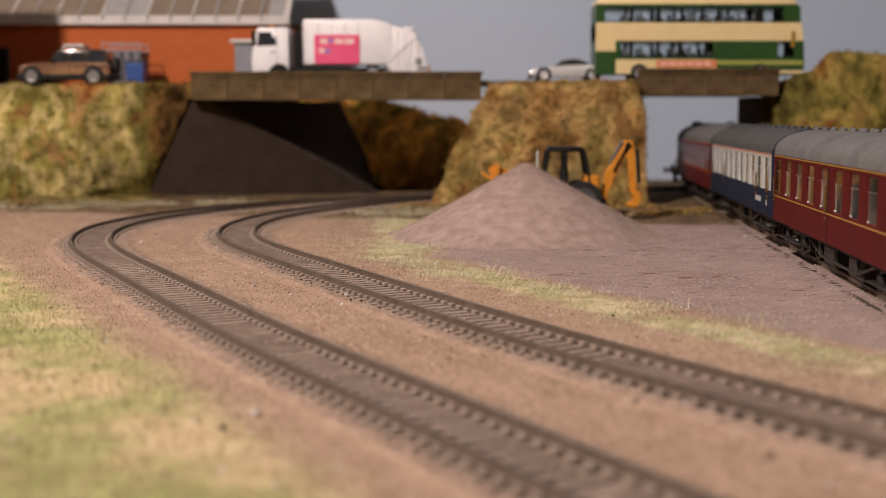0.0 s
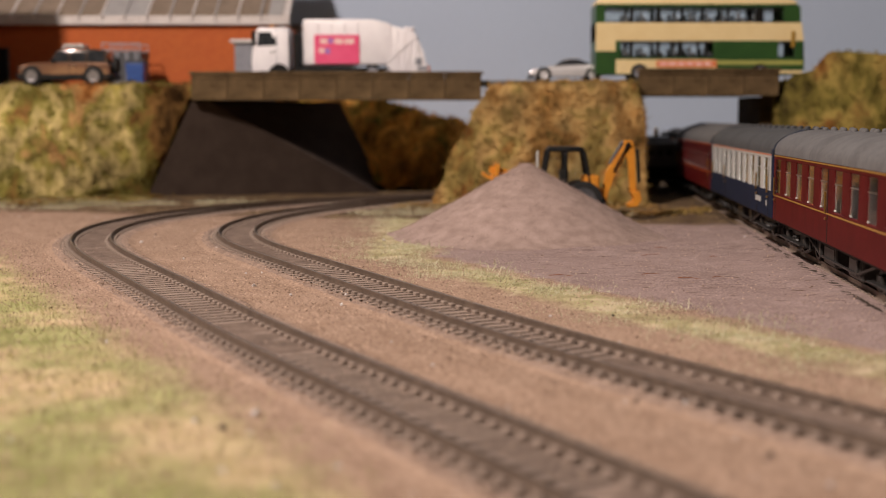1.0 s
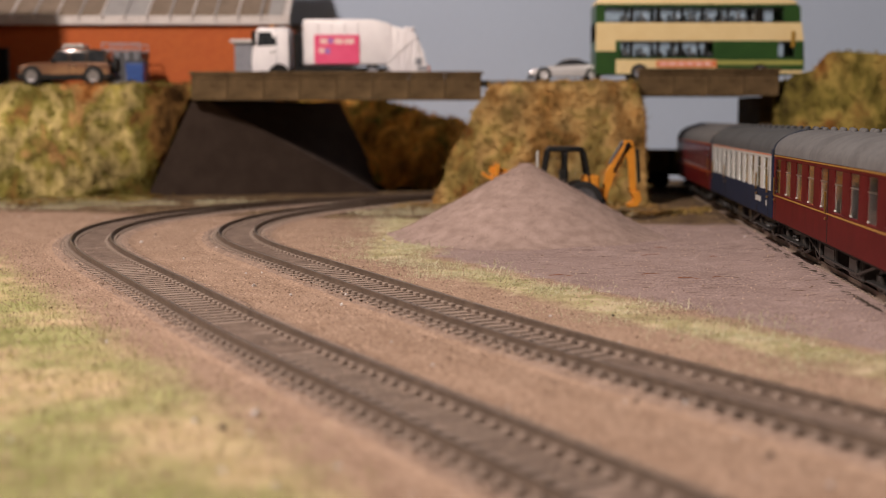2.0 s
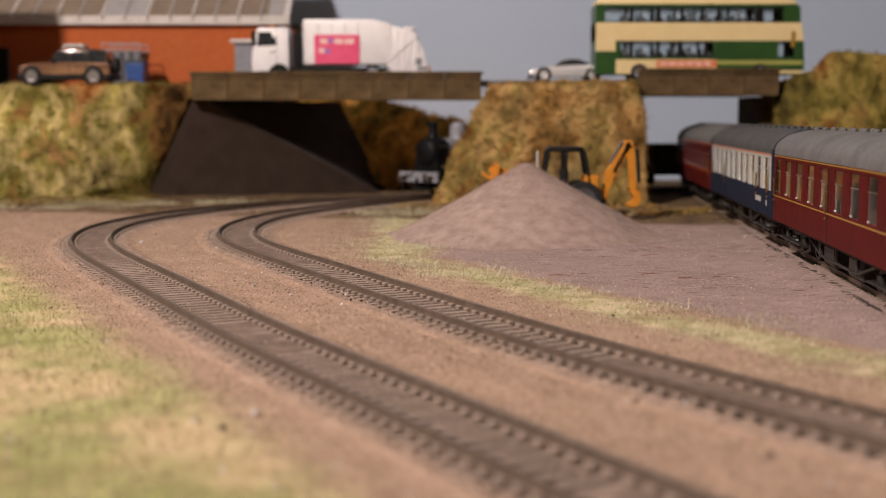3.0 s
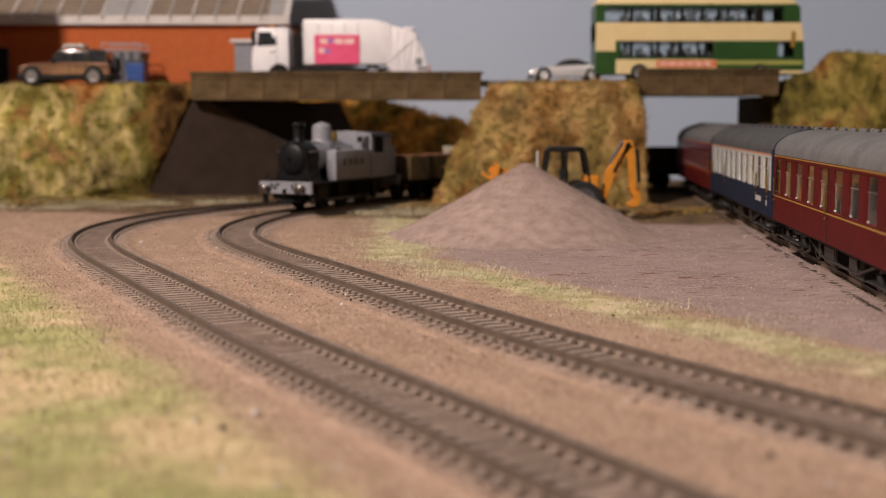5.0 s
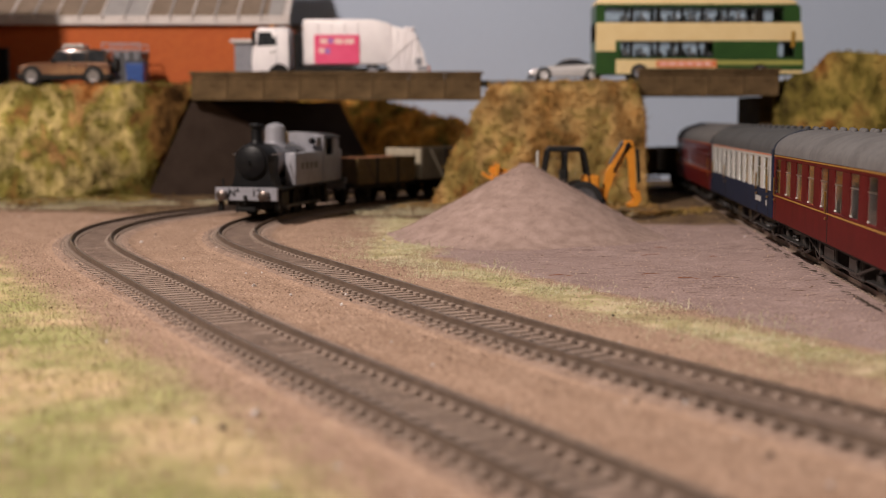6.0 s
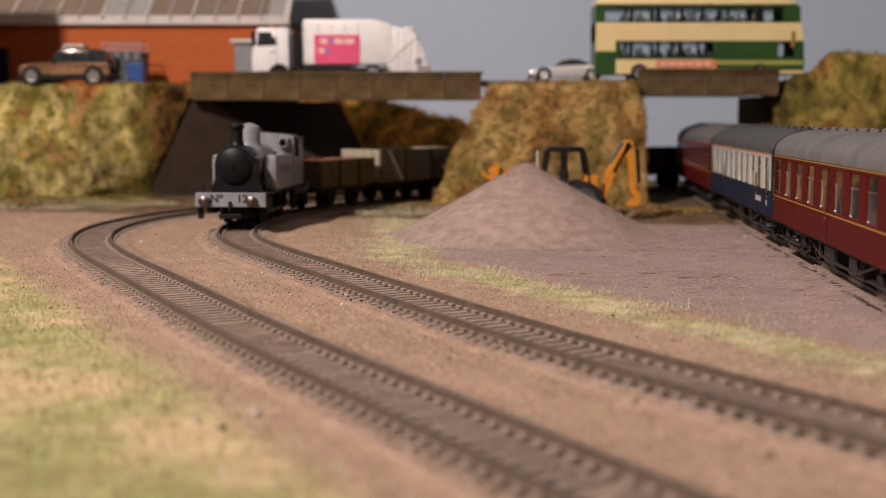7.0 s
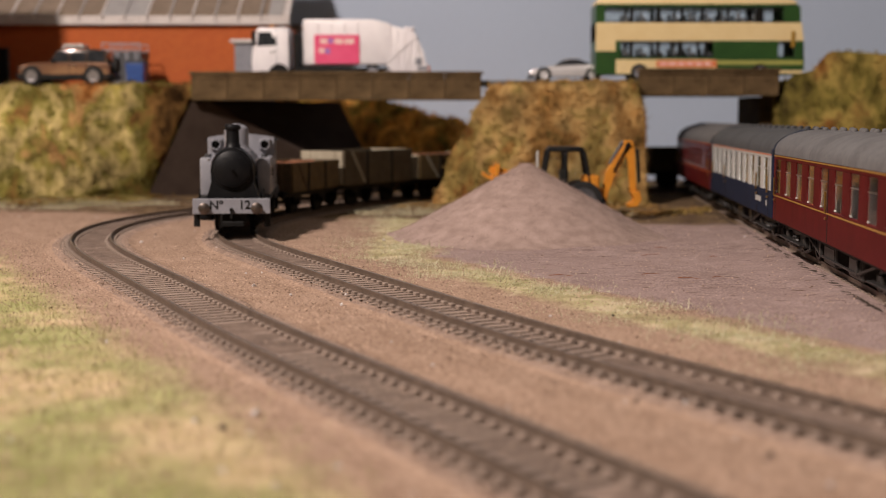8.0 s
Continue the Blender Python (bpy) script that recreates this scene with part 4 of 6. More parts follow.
def build_coach(label, livery, s_mid, length, windows, doors, roof):
    """A coach whose seen side faces +y of its own space; windows: (centre from the middle, half width)."""
    x, y, hd = SIDING.at(s_mid)
    t = thing("railway_coach", label, "coach", "parked coaches", pose(x * MM, y * MM, 0, 0, 0, math.degrees(hd)))
    h = length / 2
    low, up, accent = livery
    z0, zs, ze, zt = 11.2, 22.2, 35.4, 37.6
    for s in (1, -1):
        part("lower_panel", box(-h, h, s * 17.2 - 0.8, s * 17.2 + 0.8, z0, zs, 0.25), low, t)
        edges = [-h] + [v for c, w in sorted(windows) for v in (c - w, c + w)] + [h]
        for a, b in zip(edges[::2], edges[1::2]):
            part("window_pillar", box(a, b, s * 17.7 - 0.3, s * 17.7 + 0.3, zs, ze), up, t)
        part("cantrail", box(-h, h, s * 17.2 - 0.8, s * 17.2 + 0.8, ze, zt, 0.2), up, t)
        part("top_line", box(-h, h, s * 18.02 - 0.06, s * 18.02 + 0.06, zt - 1.0, zt - 0.55), accent, t)
        if low is MAROON:
            part("waist_line", box(-h, h, s * 18.02 - 0.06, s * 18.02 + 0.06, zs - 1.4, zs - 0.9), accent, t)
        for c, w in windows:
            p = part("window", box(c - w, c + w, s * 17.5 - 0.12, s * 17.5 + 0.12, zs, ze), WINDOW, t)
            p.visible_shadow = False
            part("vent_bar", box(c - w, c + w, s * 17.75 - 0.12, s * 17.75 + 0.12, ze - 4.5, ze - 4.1), STEEL, p)
            # pale block painting in the bright dot of light at the window corner
            part("sill_catch", box(c + w - 1.1, c + w - 0.4, s * 17.6 - 0.4, s * 17.6 + 0.4, zs + 0.1, zs + 0.8, 0.15), PALE, p)
        for d in doors:
            part("door_gap", box(d - 0.45, d + 0.45, s * 18.0 - 0.06, s * 18.0 + 0.06, z0 + 0.5, ze), BLACK, t)
            part("door_handle", box(d + 1, d + 3, s * 18.2 - 0.3, s * 18.2 + 0.3, zs - 3.2, zs - 2.5, 0.1), BRASS, t)
            part("grab_rail", tube((d + 2, s * 18.4, zs - 1), (d + 2, s * 18.4, zs + 6), 0.3, n=6), BRASS, t)
    if low is NAVY:
        for s in (1, -1):
            for a, bb, z in ((-72, -58, 17.5), (-87, -84.5, 16.8)):
                part("print_bar", box(a, bb, s * 18.05 - 0.05, s * 18.05 + 0.05, z - 1.1, z + 1.1), PALE, t)
    for s in (1, -1):
        k = 2.0 if low is NAVY else 0.8
        part("coach_end", box(s * h - k, s * h + k, -17.3 - k * 0.4, 17.3 + k * 0.4, z0, zt + 1, 0.2), NAVY if low is NAVY else BLACK, t)
        part("gangway", box(s * (h + 2.2) - 2.0, s * (h + 2.2) + 2.0, -6, 6, 10, 40, 0.8), BLACK, t)
        for y in (-11, 11):
            part("buffer", tube((s * h, y, 11.5), (s * (h + 4), y, 11.5), 1.6, n=10), BLACK, t)
        rim = prism([(18.3 * math.cos(a), 37.0 + 10.6 * math.sin(a)) for a in [math.pi * i / 16 for i in range(17)]] , s * h - k - 0.3, s * h + k + 0.3)
        for v in rim.verts:
            v.co = (v.co.y, v.co.x, v.co.z)
        part("end_rim", rim, NAVY if low is NAVY else BLACK, t)
    pr = [(18.1 * math.cos(a), 37.3 + 10.0 * math.sin(a) ** 0.85) for a in [math.pi * i / 20 for i in range(21)]]
    rf = prism(pr, -h, h)
    for v in rf.verts:
        v.co = (v.co.y, v.co.x, v.co.z)
    smooth(part("roof", rf, roof, t))
    n = int(length / 15)
    vent = None
    for i in range(n):
        for y in (-3.2, 3.2):
            xx = -h + 8 + i * (length - 16) / (n - 1)
            if vent is None:
                vent = smooth(part("roof_vent", lathe([(1.15, -0.8), (1.15, 0.7), (0.8, 1.2), (0.2, 1.4)], 10), roof, t))
                put(vent, xx, y, 47.0)
            else:
                share(vent, t, xx, y, 47.0)
    part("coach_floor", box(-h + 1, h - 1, -16.2, 16.2, 10, 12), BLACK, t)
    part("corridor_partition", box(-h + 2, h - 2, 13.4, 14.0, 12, 37), BLIND if low is MAROON else DIMSEAT, t)
    seat = None
    for i in range(int(length / 12)):
        for y in (-10, 0):
            xx = -h + 10 + i * 12
            if seat is None:
                sb = box(-2.2, 2.2, -5.2, 5.2, 12, 17, 0.5)
                box(-2.2, -0.6, -5.2, 5.2, 17, 26, 0.5, sb)
                seat = part("seat", sb, SEATS, t, "ochre seat behind the windows")
                put(seat, xx, y, 0)
            else:
                share(seat, t, xx, y, 0)
    part("solebar", box(-h + 1, h - 1, -15.2, 15.2, 9.6, 11.3, 0.2), BOGIE, t)
    for y in (-14, 14):
        part("truss_rod", tube((-h + 52, y, 9.6), (-26, y, 4.6), 0.5, n=6), BOGIE, t)
        part("truss_rod", tube((-26, y, 4.6), (26, y, 4.6), 0.5, n=6), BOGIE, t)
        part("truss_rod", tube((26, y, 4.6), (h - 52, y, 9.6), 0.5, n=6), BOGIE, t)
        for x in (-26, 26):
            part("queen_post", box(x - 0.8, x + 0.8, y - 0.6, y + 0.6, 4.2, 9.8, 0.2), BOGIE, t)
        part("foot_board", box(-h + 2, -h + 16, y * 1.14 - 1.2, y * 1.14 + 1.2, 7.6, 8.2, 0.1), BOGIE, t)
    for x0, x1 in ((-30, -12), (6, 24)):
        for y in (-10.5, 10.5):
            bb = part("battery_box", box(x0, x1, y - 3, y + 3, 2.6, 9.8, 0.5), BOGIE, t)
            part("box_door", box(x0 + 1.4, x1 - 1.4, (y - 3.3) if y < 0 else (y + 2.7), (y - 2.7) if y < 0 else (y + 3.3), 3.6, 8.6, 0.2), BOGIE, bb)
    for c in (-h + 30, h - 30):
        bg = thing_part("bogie", t)
        for s in (-1, 1):
            part("side_frame", prism([(c - 22, 8.6), (c - 6, 9.0), (c + 6, 9.0), (c + 22, 8.6), (c + 22, 7.2), (c + 9, 6.6), (c + 7, 3.6), (c - 7, 3.6), (c - 9, 6.6), (c - 22, 7.2)], s * 12.4 - 0.7, s * 12.4 + 0.7), BOGIE, bg)
            part("step_board", box(c - 21, c + 21, s * 16 - 1.1, s * 16 + 1.1, 5.4, 5.9, 0.1), BOGIE, bg)
            part("bolster_spring", lathe([(1.6, 3.4), (1.9, 4.2), (1.5, 4.9), (1.9, 5.6), (1.5, 6.3), (1.9, 7.0), (1.6, 7.6)], 10, None, Matrix.Translation((c, s * 13.6, 0))), BOGIE, bg)
            for x in (c - 16, c + 16):
                part("axle_box", box(x - 2.1, x + 2.1, s * 13.6 - 1.1, s * 13.6 + 1.1, 4.2, 8.2, 0.5), BOGIE, bg)
                part("leaf_spring", prism([(x - 6.5, 4.6), (x, 3.3), (x + 6.5, 4.6), (x + 6.5, 4.0), (x, 2.5), (x - 6.5, 4.0)], s * 13.4 - 0.7, s * 13.4 + 0.7), BOGIE, bg)
                for d in (-8.2, 8.2):
                    part("brake_block", box(x + d - 0.7, x + d + 0.7, s * 8.4 - 1.2, s * 8.4 + 1.2, 3.2, 8.0, 0.3), BOGIE, bg)
                    part("spring_hanger", tube((x + d * 0.78, s * 13.4, 4.2), (x + d * 0.78, s * 13.4, 7.4), 0.45, n=6), BOGIE, bg)
        for x in (c - 16, c + 16):
            wheelset(bg, x, 6.6, material=BOGIE)
        part("bogie_bolster", box(c - 4, c + 4, -12, 12, 4.5, 9.6, 0.4), BOGIE, bg)
    return t


def thing_part(name, parent):
    """A part that is itself made of pieces: its frame mesh carries them."""
    return part(name, box(-0.5, 0.5, -9, 9, 6.0, 7.0), BOGIE, parent)


LOCO, LOCO_WHEELS = build_loco()
WAGONS = [
    build_wagon("brown open wagon with a rust-coloured load", 4, WAGON_OCHRE, WAGON_BROWN, 28, 62, LOAD),
    build_wagon("tall grey open wagon with pale ends", 6, WAGON_GREY, WAGON_WHITE, 32.5, 74),
    build_wagon("ochre open wagon with a pale end and rusty load", 4, WAGON_OCHRE, WAGON_WHITE, 28.5, 66, LOAD),
    build_wagon("dark brown open wagon of a goods train", 5, WAGON_BROWN, WAGON_BROWN, 30, 66),
    build_wagon("dark brown open wagon of a goods train", 5, WAGON_BROWN, WAGON_GREY, 30, 66),
    build_wagon("grey open wagon of a goods train", 5, WAGON_GREY, WAGON_BROWN, 30, 66),
    build_wagon("dark brown open wagon of a goods train", 5, WAGON_BROWN, WAGON_BROWN, 30, 66),
]


def build_coaches():
    # distances along the siding; the siding starts 250 mm from the eye
    w1 = [(-98 + 21.0 * i, 5.6) for i in range(10)]
    build_coach("maroon coach with gold lining and grey roof", (MAROON, MAROON, GOLD), 149, 200, w1, [0, -92, 95], COACH_ROOF)
    w2 = [(-82 + 17.5 * i, 4.6) for i in range(10)]
    build_coach("navy and pale grey coach with an orange line", (NAVY, PALE, ORANGE_LINE), 351, 196, w2, [-62, -90, 40, 90], COACH_ROOF_DARK)
    w3 = [(-80 + 20.0 * i, 6.2) for i in range(9)]
    build_coach("maroon coach with pale windows under the bridge", (MAROON, MAROON, ORANGE_LINE), 549, 190, w3, [-88, 88], COACH_ROOF)


build_coaches()


# ---- motion of the goods train ----
# distance of the chimney along the inner track
RUN = [(0.0, 926), (0.5, 889), (1.1, 847), (1.7, 805), (2.8, 712), (3.2, 678), (3.6, 646), (4.2, 604), (4.7, 570), (5.2, 537), (5.8, 502), (6.5, 468), (7.0, 447), (7.5, 426), (8.0, 405)]


def run_at(t):
    """A smooth curve through RUN."""
    ts, ss = [r[0] for r in RUN], [r[1] for r in RUN]
    i = min(max(sum(1 for v in ts if v <= t) - 1, 0), len(ts) - 2)

    def slope(k):
        a, b = max(k - 1, 0), min(k + 1, len(ts) - 1)
        return (ss[b] - ss[a]) / (ts[b] - ts[a])
    d = ts[i + 1] - ts[i]
    u = (t - ts[i]) / d
    return ((2 * u ** 3 - 3 * u ** 2 + 1) * ss[i] + (u ** 3 - 2 * u ** 2 + u) * d * slope(i) + (-2 * u ** 3 + 3 * u ** 2) * ss[i + 1] + (u ** 3 - u ** 2) * d * slope(i + 1))


# degrees by which the play in the rails turns the engine out of the bend
PLAY = 1.8


def on_track(s, base):
    """The pose of a vehicle whose middle is at s, on wheels that far either way, running towards the start."""
    a, b = INNER.at(s - base), INNER.at(s + base)
    return pose((a[0] + b[0]) / 2 * MM, (a[1] + b[1]) / 2 * MM, 0, 0, 0, math.degrees(math.atan2(a[1] - b[1], a[0] - b[0])))


def motions():
    times = [i * 0.1 for i in range(81)]
    trains = [(LOCO, LOCO_WHEELS, 34.0, 23.0)]
    back = 34.0 + 62 + 5
    for (w, wheels), ln in zip(WAGONS, (62, 74, 66, 66, 66, 66, 66)):
        trains.append((w, wheels, back + ln / 2, ln * 0.26))
        back += ln + 9.5
    for ob, wheels, off, base in trains:
        rows = [(t, on_track(run_at(t) + off, base)) for t in times]
        if ob is LOCO:
            rows = [(t, m @ pose(off * MM, 0, 0, 0, 0, PLAY) @ pose(-off * MM, 0, 0)) for t, m in rows]
        walk(ob, rows)
        for wob, x, r in wheels:
            walk(wob, [(k / 15, pose(x * MM, 0, r * MM, 0, math.degrees((run_at(0) - run_at(k / 15)) / r), 0)) for k in range(121)])


# ---- brick building and yard ----
def build_building():
    t = thing("brick_building", "long orange brick building with a sheeted roof and white gutter", "building")
    x0, x1, y0, y1, zb, zw = -560.0, -121.0, 970.0, 1062.0, 74.2, 123.0
    part("wall", box(x0, x1, y0, y1, zb, zw), BRICKWALL, t)
    part("gutter", box(x0 - 2, x1 + 3.6, y0 - 4.5, y0 - 0.05, zw - 0.5, zw + 3.6, 0.9, seg=2), WHITE_TRIM, t, "white gutter along the eaves")
    part("fascia", box(x0 - 2, x1 + 2.8, y0 - 2.5, y0 - 0.1, zw + 3.6, zw + 7.0, 0.4), WHITE_TRIM, t)
    # roof: a frame, sheets and ribs on a pitch of 30 degrees
    slope = math.tan(radians(33))
    ridge = 84.0

    def roof_prism(a, b, up, thick):
        bm = bmesh.new()
        pts = [(0, zw + 6.2 + up), (ridge, zw + 6.2 + up + ridge * slope), (ridge, zw + 6.2 + up + ridge * slope - thick), (0, zw + 6.2 + up - thick)]
        av = [bm.verts.new((a, y0 - 2.4 + y, z)) for y, z in pts]
        bv = [bm.verts.new((b, y0 - 2.4 + y, z)) for y, z in pts]
        bm.faces.new(av)
        bm.faces.new(bv[::-1])
        for i in range(4):
            bm.faces.new((av[i], bv[i], bv[(i + 1) % 4], av[(i + 1) % 4]))
        return bm

    part("roof", roof_prism(x0, x1 + 2.2, 0, 2.5), ROOF_GREY, t)
    n, w = 25, 17.4
    for i in range(n):
        b = x1 - 1.8 - i * w
        light = i in (0, 6, 7, 14, 15)
        part("roof_sheet", roof_prism(b - w + 0.9 + (5 if i == 0 else 0), b - 0.9, 0.7, 0.69), ROOF_LIGHT if light else ROOF_GREY, t, "pale translucent roof sheet" if light else "")
        part("roof_rib", roof_prism(b - w - 0.7, b - w + 0.7, 1.6, 1.59), WHITE_TRIM if i % 2 else ROOF_LIGHT, t)
        part("gutter_bracket", box(b - w - 0.6, b - w + 0.6, y0 - 4.9, y0 - 2, zw + 2.8, zw + 7.6, 0.3), WHITE_TRIM, t)
    part("verge", roof_prism(x1 - 1.6, x1 + 3.2, 2.2, 4.6), WHITE_TRIM, t, "white verge board")
    part("rear_roof", box(x0, x1 + 2, y0 + ridge - 2.4, y1 + 3, zw, zw + 6), ROOF_GREY, t)
    # added out of view, tall enough to shade the wall's left end
    part("wing_wall", box(x0, -319, 872, 884, zb, 190), BRICKWALL, t, "unseen brick wall added to shade the building's left end")
    door = part("door", box(-352, -336.5, y0 - 1.2, y0 + 0.5, zb, zb + 31, 0.3), BLACK, t, "dark door in the brick wall")
    part("door_frame", box(-336.4, -335, y0 - 1.4, y0 + 0.5, zb, zb + 32, 0.2), DARKGREY, door)
    part("downpipe", tube((x1 - 3, y0 - 2, zb), (x1 - 3, y0 - 2, zw), 0.9, n=10), WHITE_TRIM, t)


def build_cabinet():
    t = thing("roadside_cabinet", "grey roadside cabinet with an overhanging white lid", "cabinet")
    part("body", box(-157, -143, 946, 958, 77.2, 107.5, 0.5), GREY, t)
    part("lid", box(-160, -140, 943.5, 960.5, 107.5, 110.5, 0.8, seg=2), WHITE_TRIM, t)
    part("door_panel", box(-155.5, -144.5, 945.6, 945.95, 79, 105, 0.1), GREY, t)
    part("plinth", box(-158, -142, 945, 959, 77.2, 78.4), CONCRETE, t)


def build_bins():
    t = thing("waste_skip", "grey caged skip standing against the brick wall", "skip")
    x0, x1, y0, y1, z = -251, -223, 925, 950, 74.2
    for x in (x0, x1):
        for y in (y0, y1):
            part("post", tube((x, y, z), (x, y, 106), 0.45, n=8), GREY, t)
    for zz in (101.5, 106):
        part("rail", tube((x0, y0, zz), (x1, y0, zz), 0.45, n=8), GREY, t)
        part("rail", tube((x0, y1, zz), (x1, y1, zz), 0.45, n=8), GREY, t)
    bm = prism([(x0 + 1, z + 1.5), (x1 - 1, z + 1.5), (x1 + 1.4, 100.5), (x0 - 0.4, 100.5)], y0 + 1, y1 - 1, None, 0.6)
    part("tub", bm, DARKGREY, t)
    for k in range(4):
        part("rib", box(x0 + 3 + k * 7, x0 + 4.6 + k * 7, y0 + 0.2, y0 + 1.4, z + 2, 100), GREY, t)
    b = thing("wheeled_bin", "dark blue plastic bin beside the skip", "bin")
    part("bin_body", prism([(-229, z + 1.4), (-217.5, z + 1.4), (-216.5, 91.5), (-230, 91.5)], 908, 920, None, 0.7), BLUE, b)
    part("lid", box(-230.6, -216, 907, 921, 91.5, 93.4, 0.7), DARKGREY, b)
    for x in (-228, -219):
        part("wheel", tube((x, 909, z + 1.5), (x + 1.5, 909, z + 1.5), 1.5, n=12), TYRE, b)


# ---- road vehicles; built facing +x with the near side at -y ----
def road_wheel(parent, x, y, r, w, hub, spokes=5):
    m = Matrix.Rotation(radians(90 if y < 0 else -90), 4, "X")
    ty = smooth(part("wheel", lathe([(r * 0.62, -w / 2), (r * 0.92, -w / 2), (r, -w / 2 + 0.3), (r, w / 2 - 0.3), (r * 0.92, w / 2), (r * 0.62, w / 2)], 24, None, m), TYRE, parent))
    put(ty, x, y, r)
    rim = lathe([(r * 0.6, w / 2 - 0.5), (r * 0.68, w / 2 + 0.12), (r * 0.6, w / 2 + 0.2), (r * 0.54, w / 2 + 0.04), (r * 0.24, w / 2 + 0.06), (r * 0.2, w / 2 + 0.3), (0.1, w / 2 + 0.34)], 18, None, m)
    smooth(part("rim", rim, hub, ty))
    return ty


def car_shell(low, cabin, half, inset, z_belt):
    """A rounded car body: side outline low, cabin outline above the belt, tucked in towards the roof."""
    bm = prism(low, -half, half, None, 0.9)
    return bm, prism(cabin, -half + inset, half - inset, None, 0.7)


def build_offroader():
    t = thing("off_road_car", "bronze off-road car with roof rack on the bank", "car", m=pose(-260 * MM, 872 * MM, 74.2 * MM, 0, 0, 180))
    low, cab = car_shell([(30, 6), (31, 8.5), (30.8, 12), (29, 13.8), (24, 14.6), (9.5, 15.2), (-29.5, 15.2), (-31, 13.6), (-31.2, 6), (-27, 5), (25, 5)],
                         [(10.5, 14.6), (4.6, 23.2), (2.4, 24.2), (-21, 24.6), (-28.6, 23.8), (-30.4, 14.6)], 12.0, 1.3, 15)
    smooth(part("body", low, BRONZE, t), 40)
    smooth(part("cabin", cab, DARKBRONZE, t, "dark upper body of the car"), 40)
    for s in (-1, 1):
        for a, b, lean in ((8.4, -3.0, 5.2), (-4.2, -15.2, 0), (-16.4, -27.6, 0)):
            part("side_window", prism([(a, 15.7), (b, 15.7), (b, 22.9), (a - lean, 22.9)], s * 10.75 - 0.12, s * 10.75 + 0.12), DARKGLASS, t)
        part("roof_gutter", box(-28, 2.6, s * 10.6 - 0.3, s * 10.6 + 0.3, 23.4, 24.1, 0.2), BLACK, t)
        part("sill", box(-31, 31, s * 12 - 0.4, s * 12 + 0.4, 3.6, 7.2, 0.3), BLACK, t)
        part("belt_line", box(-29.5, 27, s * 12.02 - 0.2, s * 12.02 + 0.2, 13.4, 14.1, 0.15), BRONZE, t)
        for x in (-3.6, -15.8):
            part("door_gap", box(x - 0.2, x + 0.2, s * 12.0 - 0.06, s * 12.0 + 0.06, 6.5, 14.6), BLACK, t)
        for x in (22, -20.4):
            part("wheel_arch", lathe([(0.2, -0.25), (7.2, -0.25), (7.2, 0.35), (0.2, 0.35)], 24, None, Matrix.Translation((x, s * 11.9, 5.9)) @ ROUND_Y), BLACK, t)
            road_wheel(t, x, s * 11.4, 5.9, 3.4, ALLOY)
        part("headlamp", box(30.4, 31.4, s * 9 - 1.6, s * 9 + 1.6, 10.2, 12.8, 0.4), STEEL, t)
        part("side_lamp", box(27.6, 29.4, s * 12.1 - 0.3, s * 12.1 + 0.3, 11.2, 12.6, 0.2), STEEL, t)
        part("wing_mirror", box(6.2, 8.0, s * 13 - 1.2, s * 13 + 1.2, 15.2, 17.8, 0.4), BLACK, t)
        for x in (-6.5, -18.2):
            part("door_handle", box(x - 1.4, x + 1.4, s * 12.1 - 0.35, s * 12.1 + 0.35, 12.4, 13.2, 0.25), STEEL, t)
    part("windscreen", prism([(10.6, 15.6), (5.2, 23.2), (4.7, 23.2), (10.1, 15.6)], -9.6, 9.6), DARKGLASS, t)
    for y in (-7.5, 7.5):
        part("rack_rail", tube((1.5, y, 26.6), (-12.5, y, 26.6), 0.45, n=8), PALE, t)
    for x in (1, -5.5, -12):
        part("rack_bar", tube((x, -7.5, 26.6), (x, 7.5, 26.6), 0.45, n=8), PALE, t)
        for y in (-7.5, 7.5):
            part("rack_foot", box(x - 0.5, x + 0.5, y - 0.5, y + 0.5, 24.0, 26.6), PALE, t)
    part("roof_load", box(-11.8, 0.8, -6.5, 6.5, 26.9, 28.0, 0.4), PALE, t)
    smooth(part("spare_wheel", lathe([(2.4, -1.6), (5.4, -1.6), (5.9, 0), (5.4, 1.6), (2, 1.8)], 24, None, Matrix.Translation((-33.2, 0, 13.5)) @ ROUND_X), TYRE, t))
    part("bumper", box(29.5, 33, -11.5, 11.5, 4.6, 8.0, 0.6), BLACK, t)
    part("bumper", box(-33.6, -30.4, -11.5, 11.5, 4.6, 7.6, 0.6), BLACK, t)


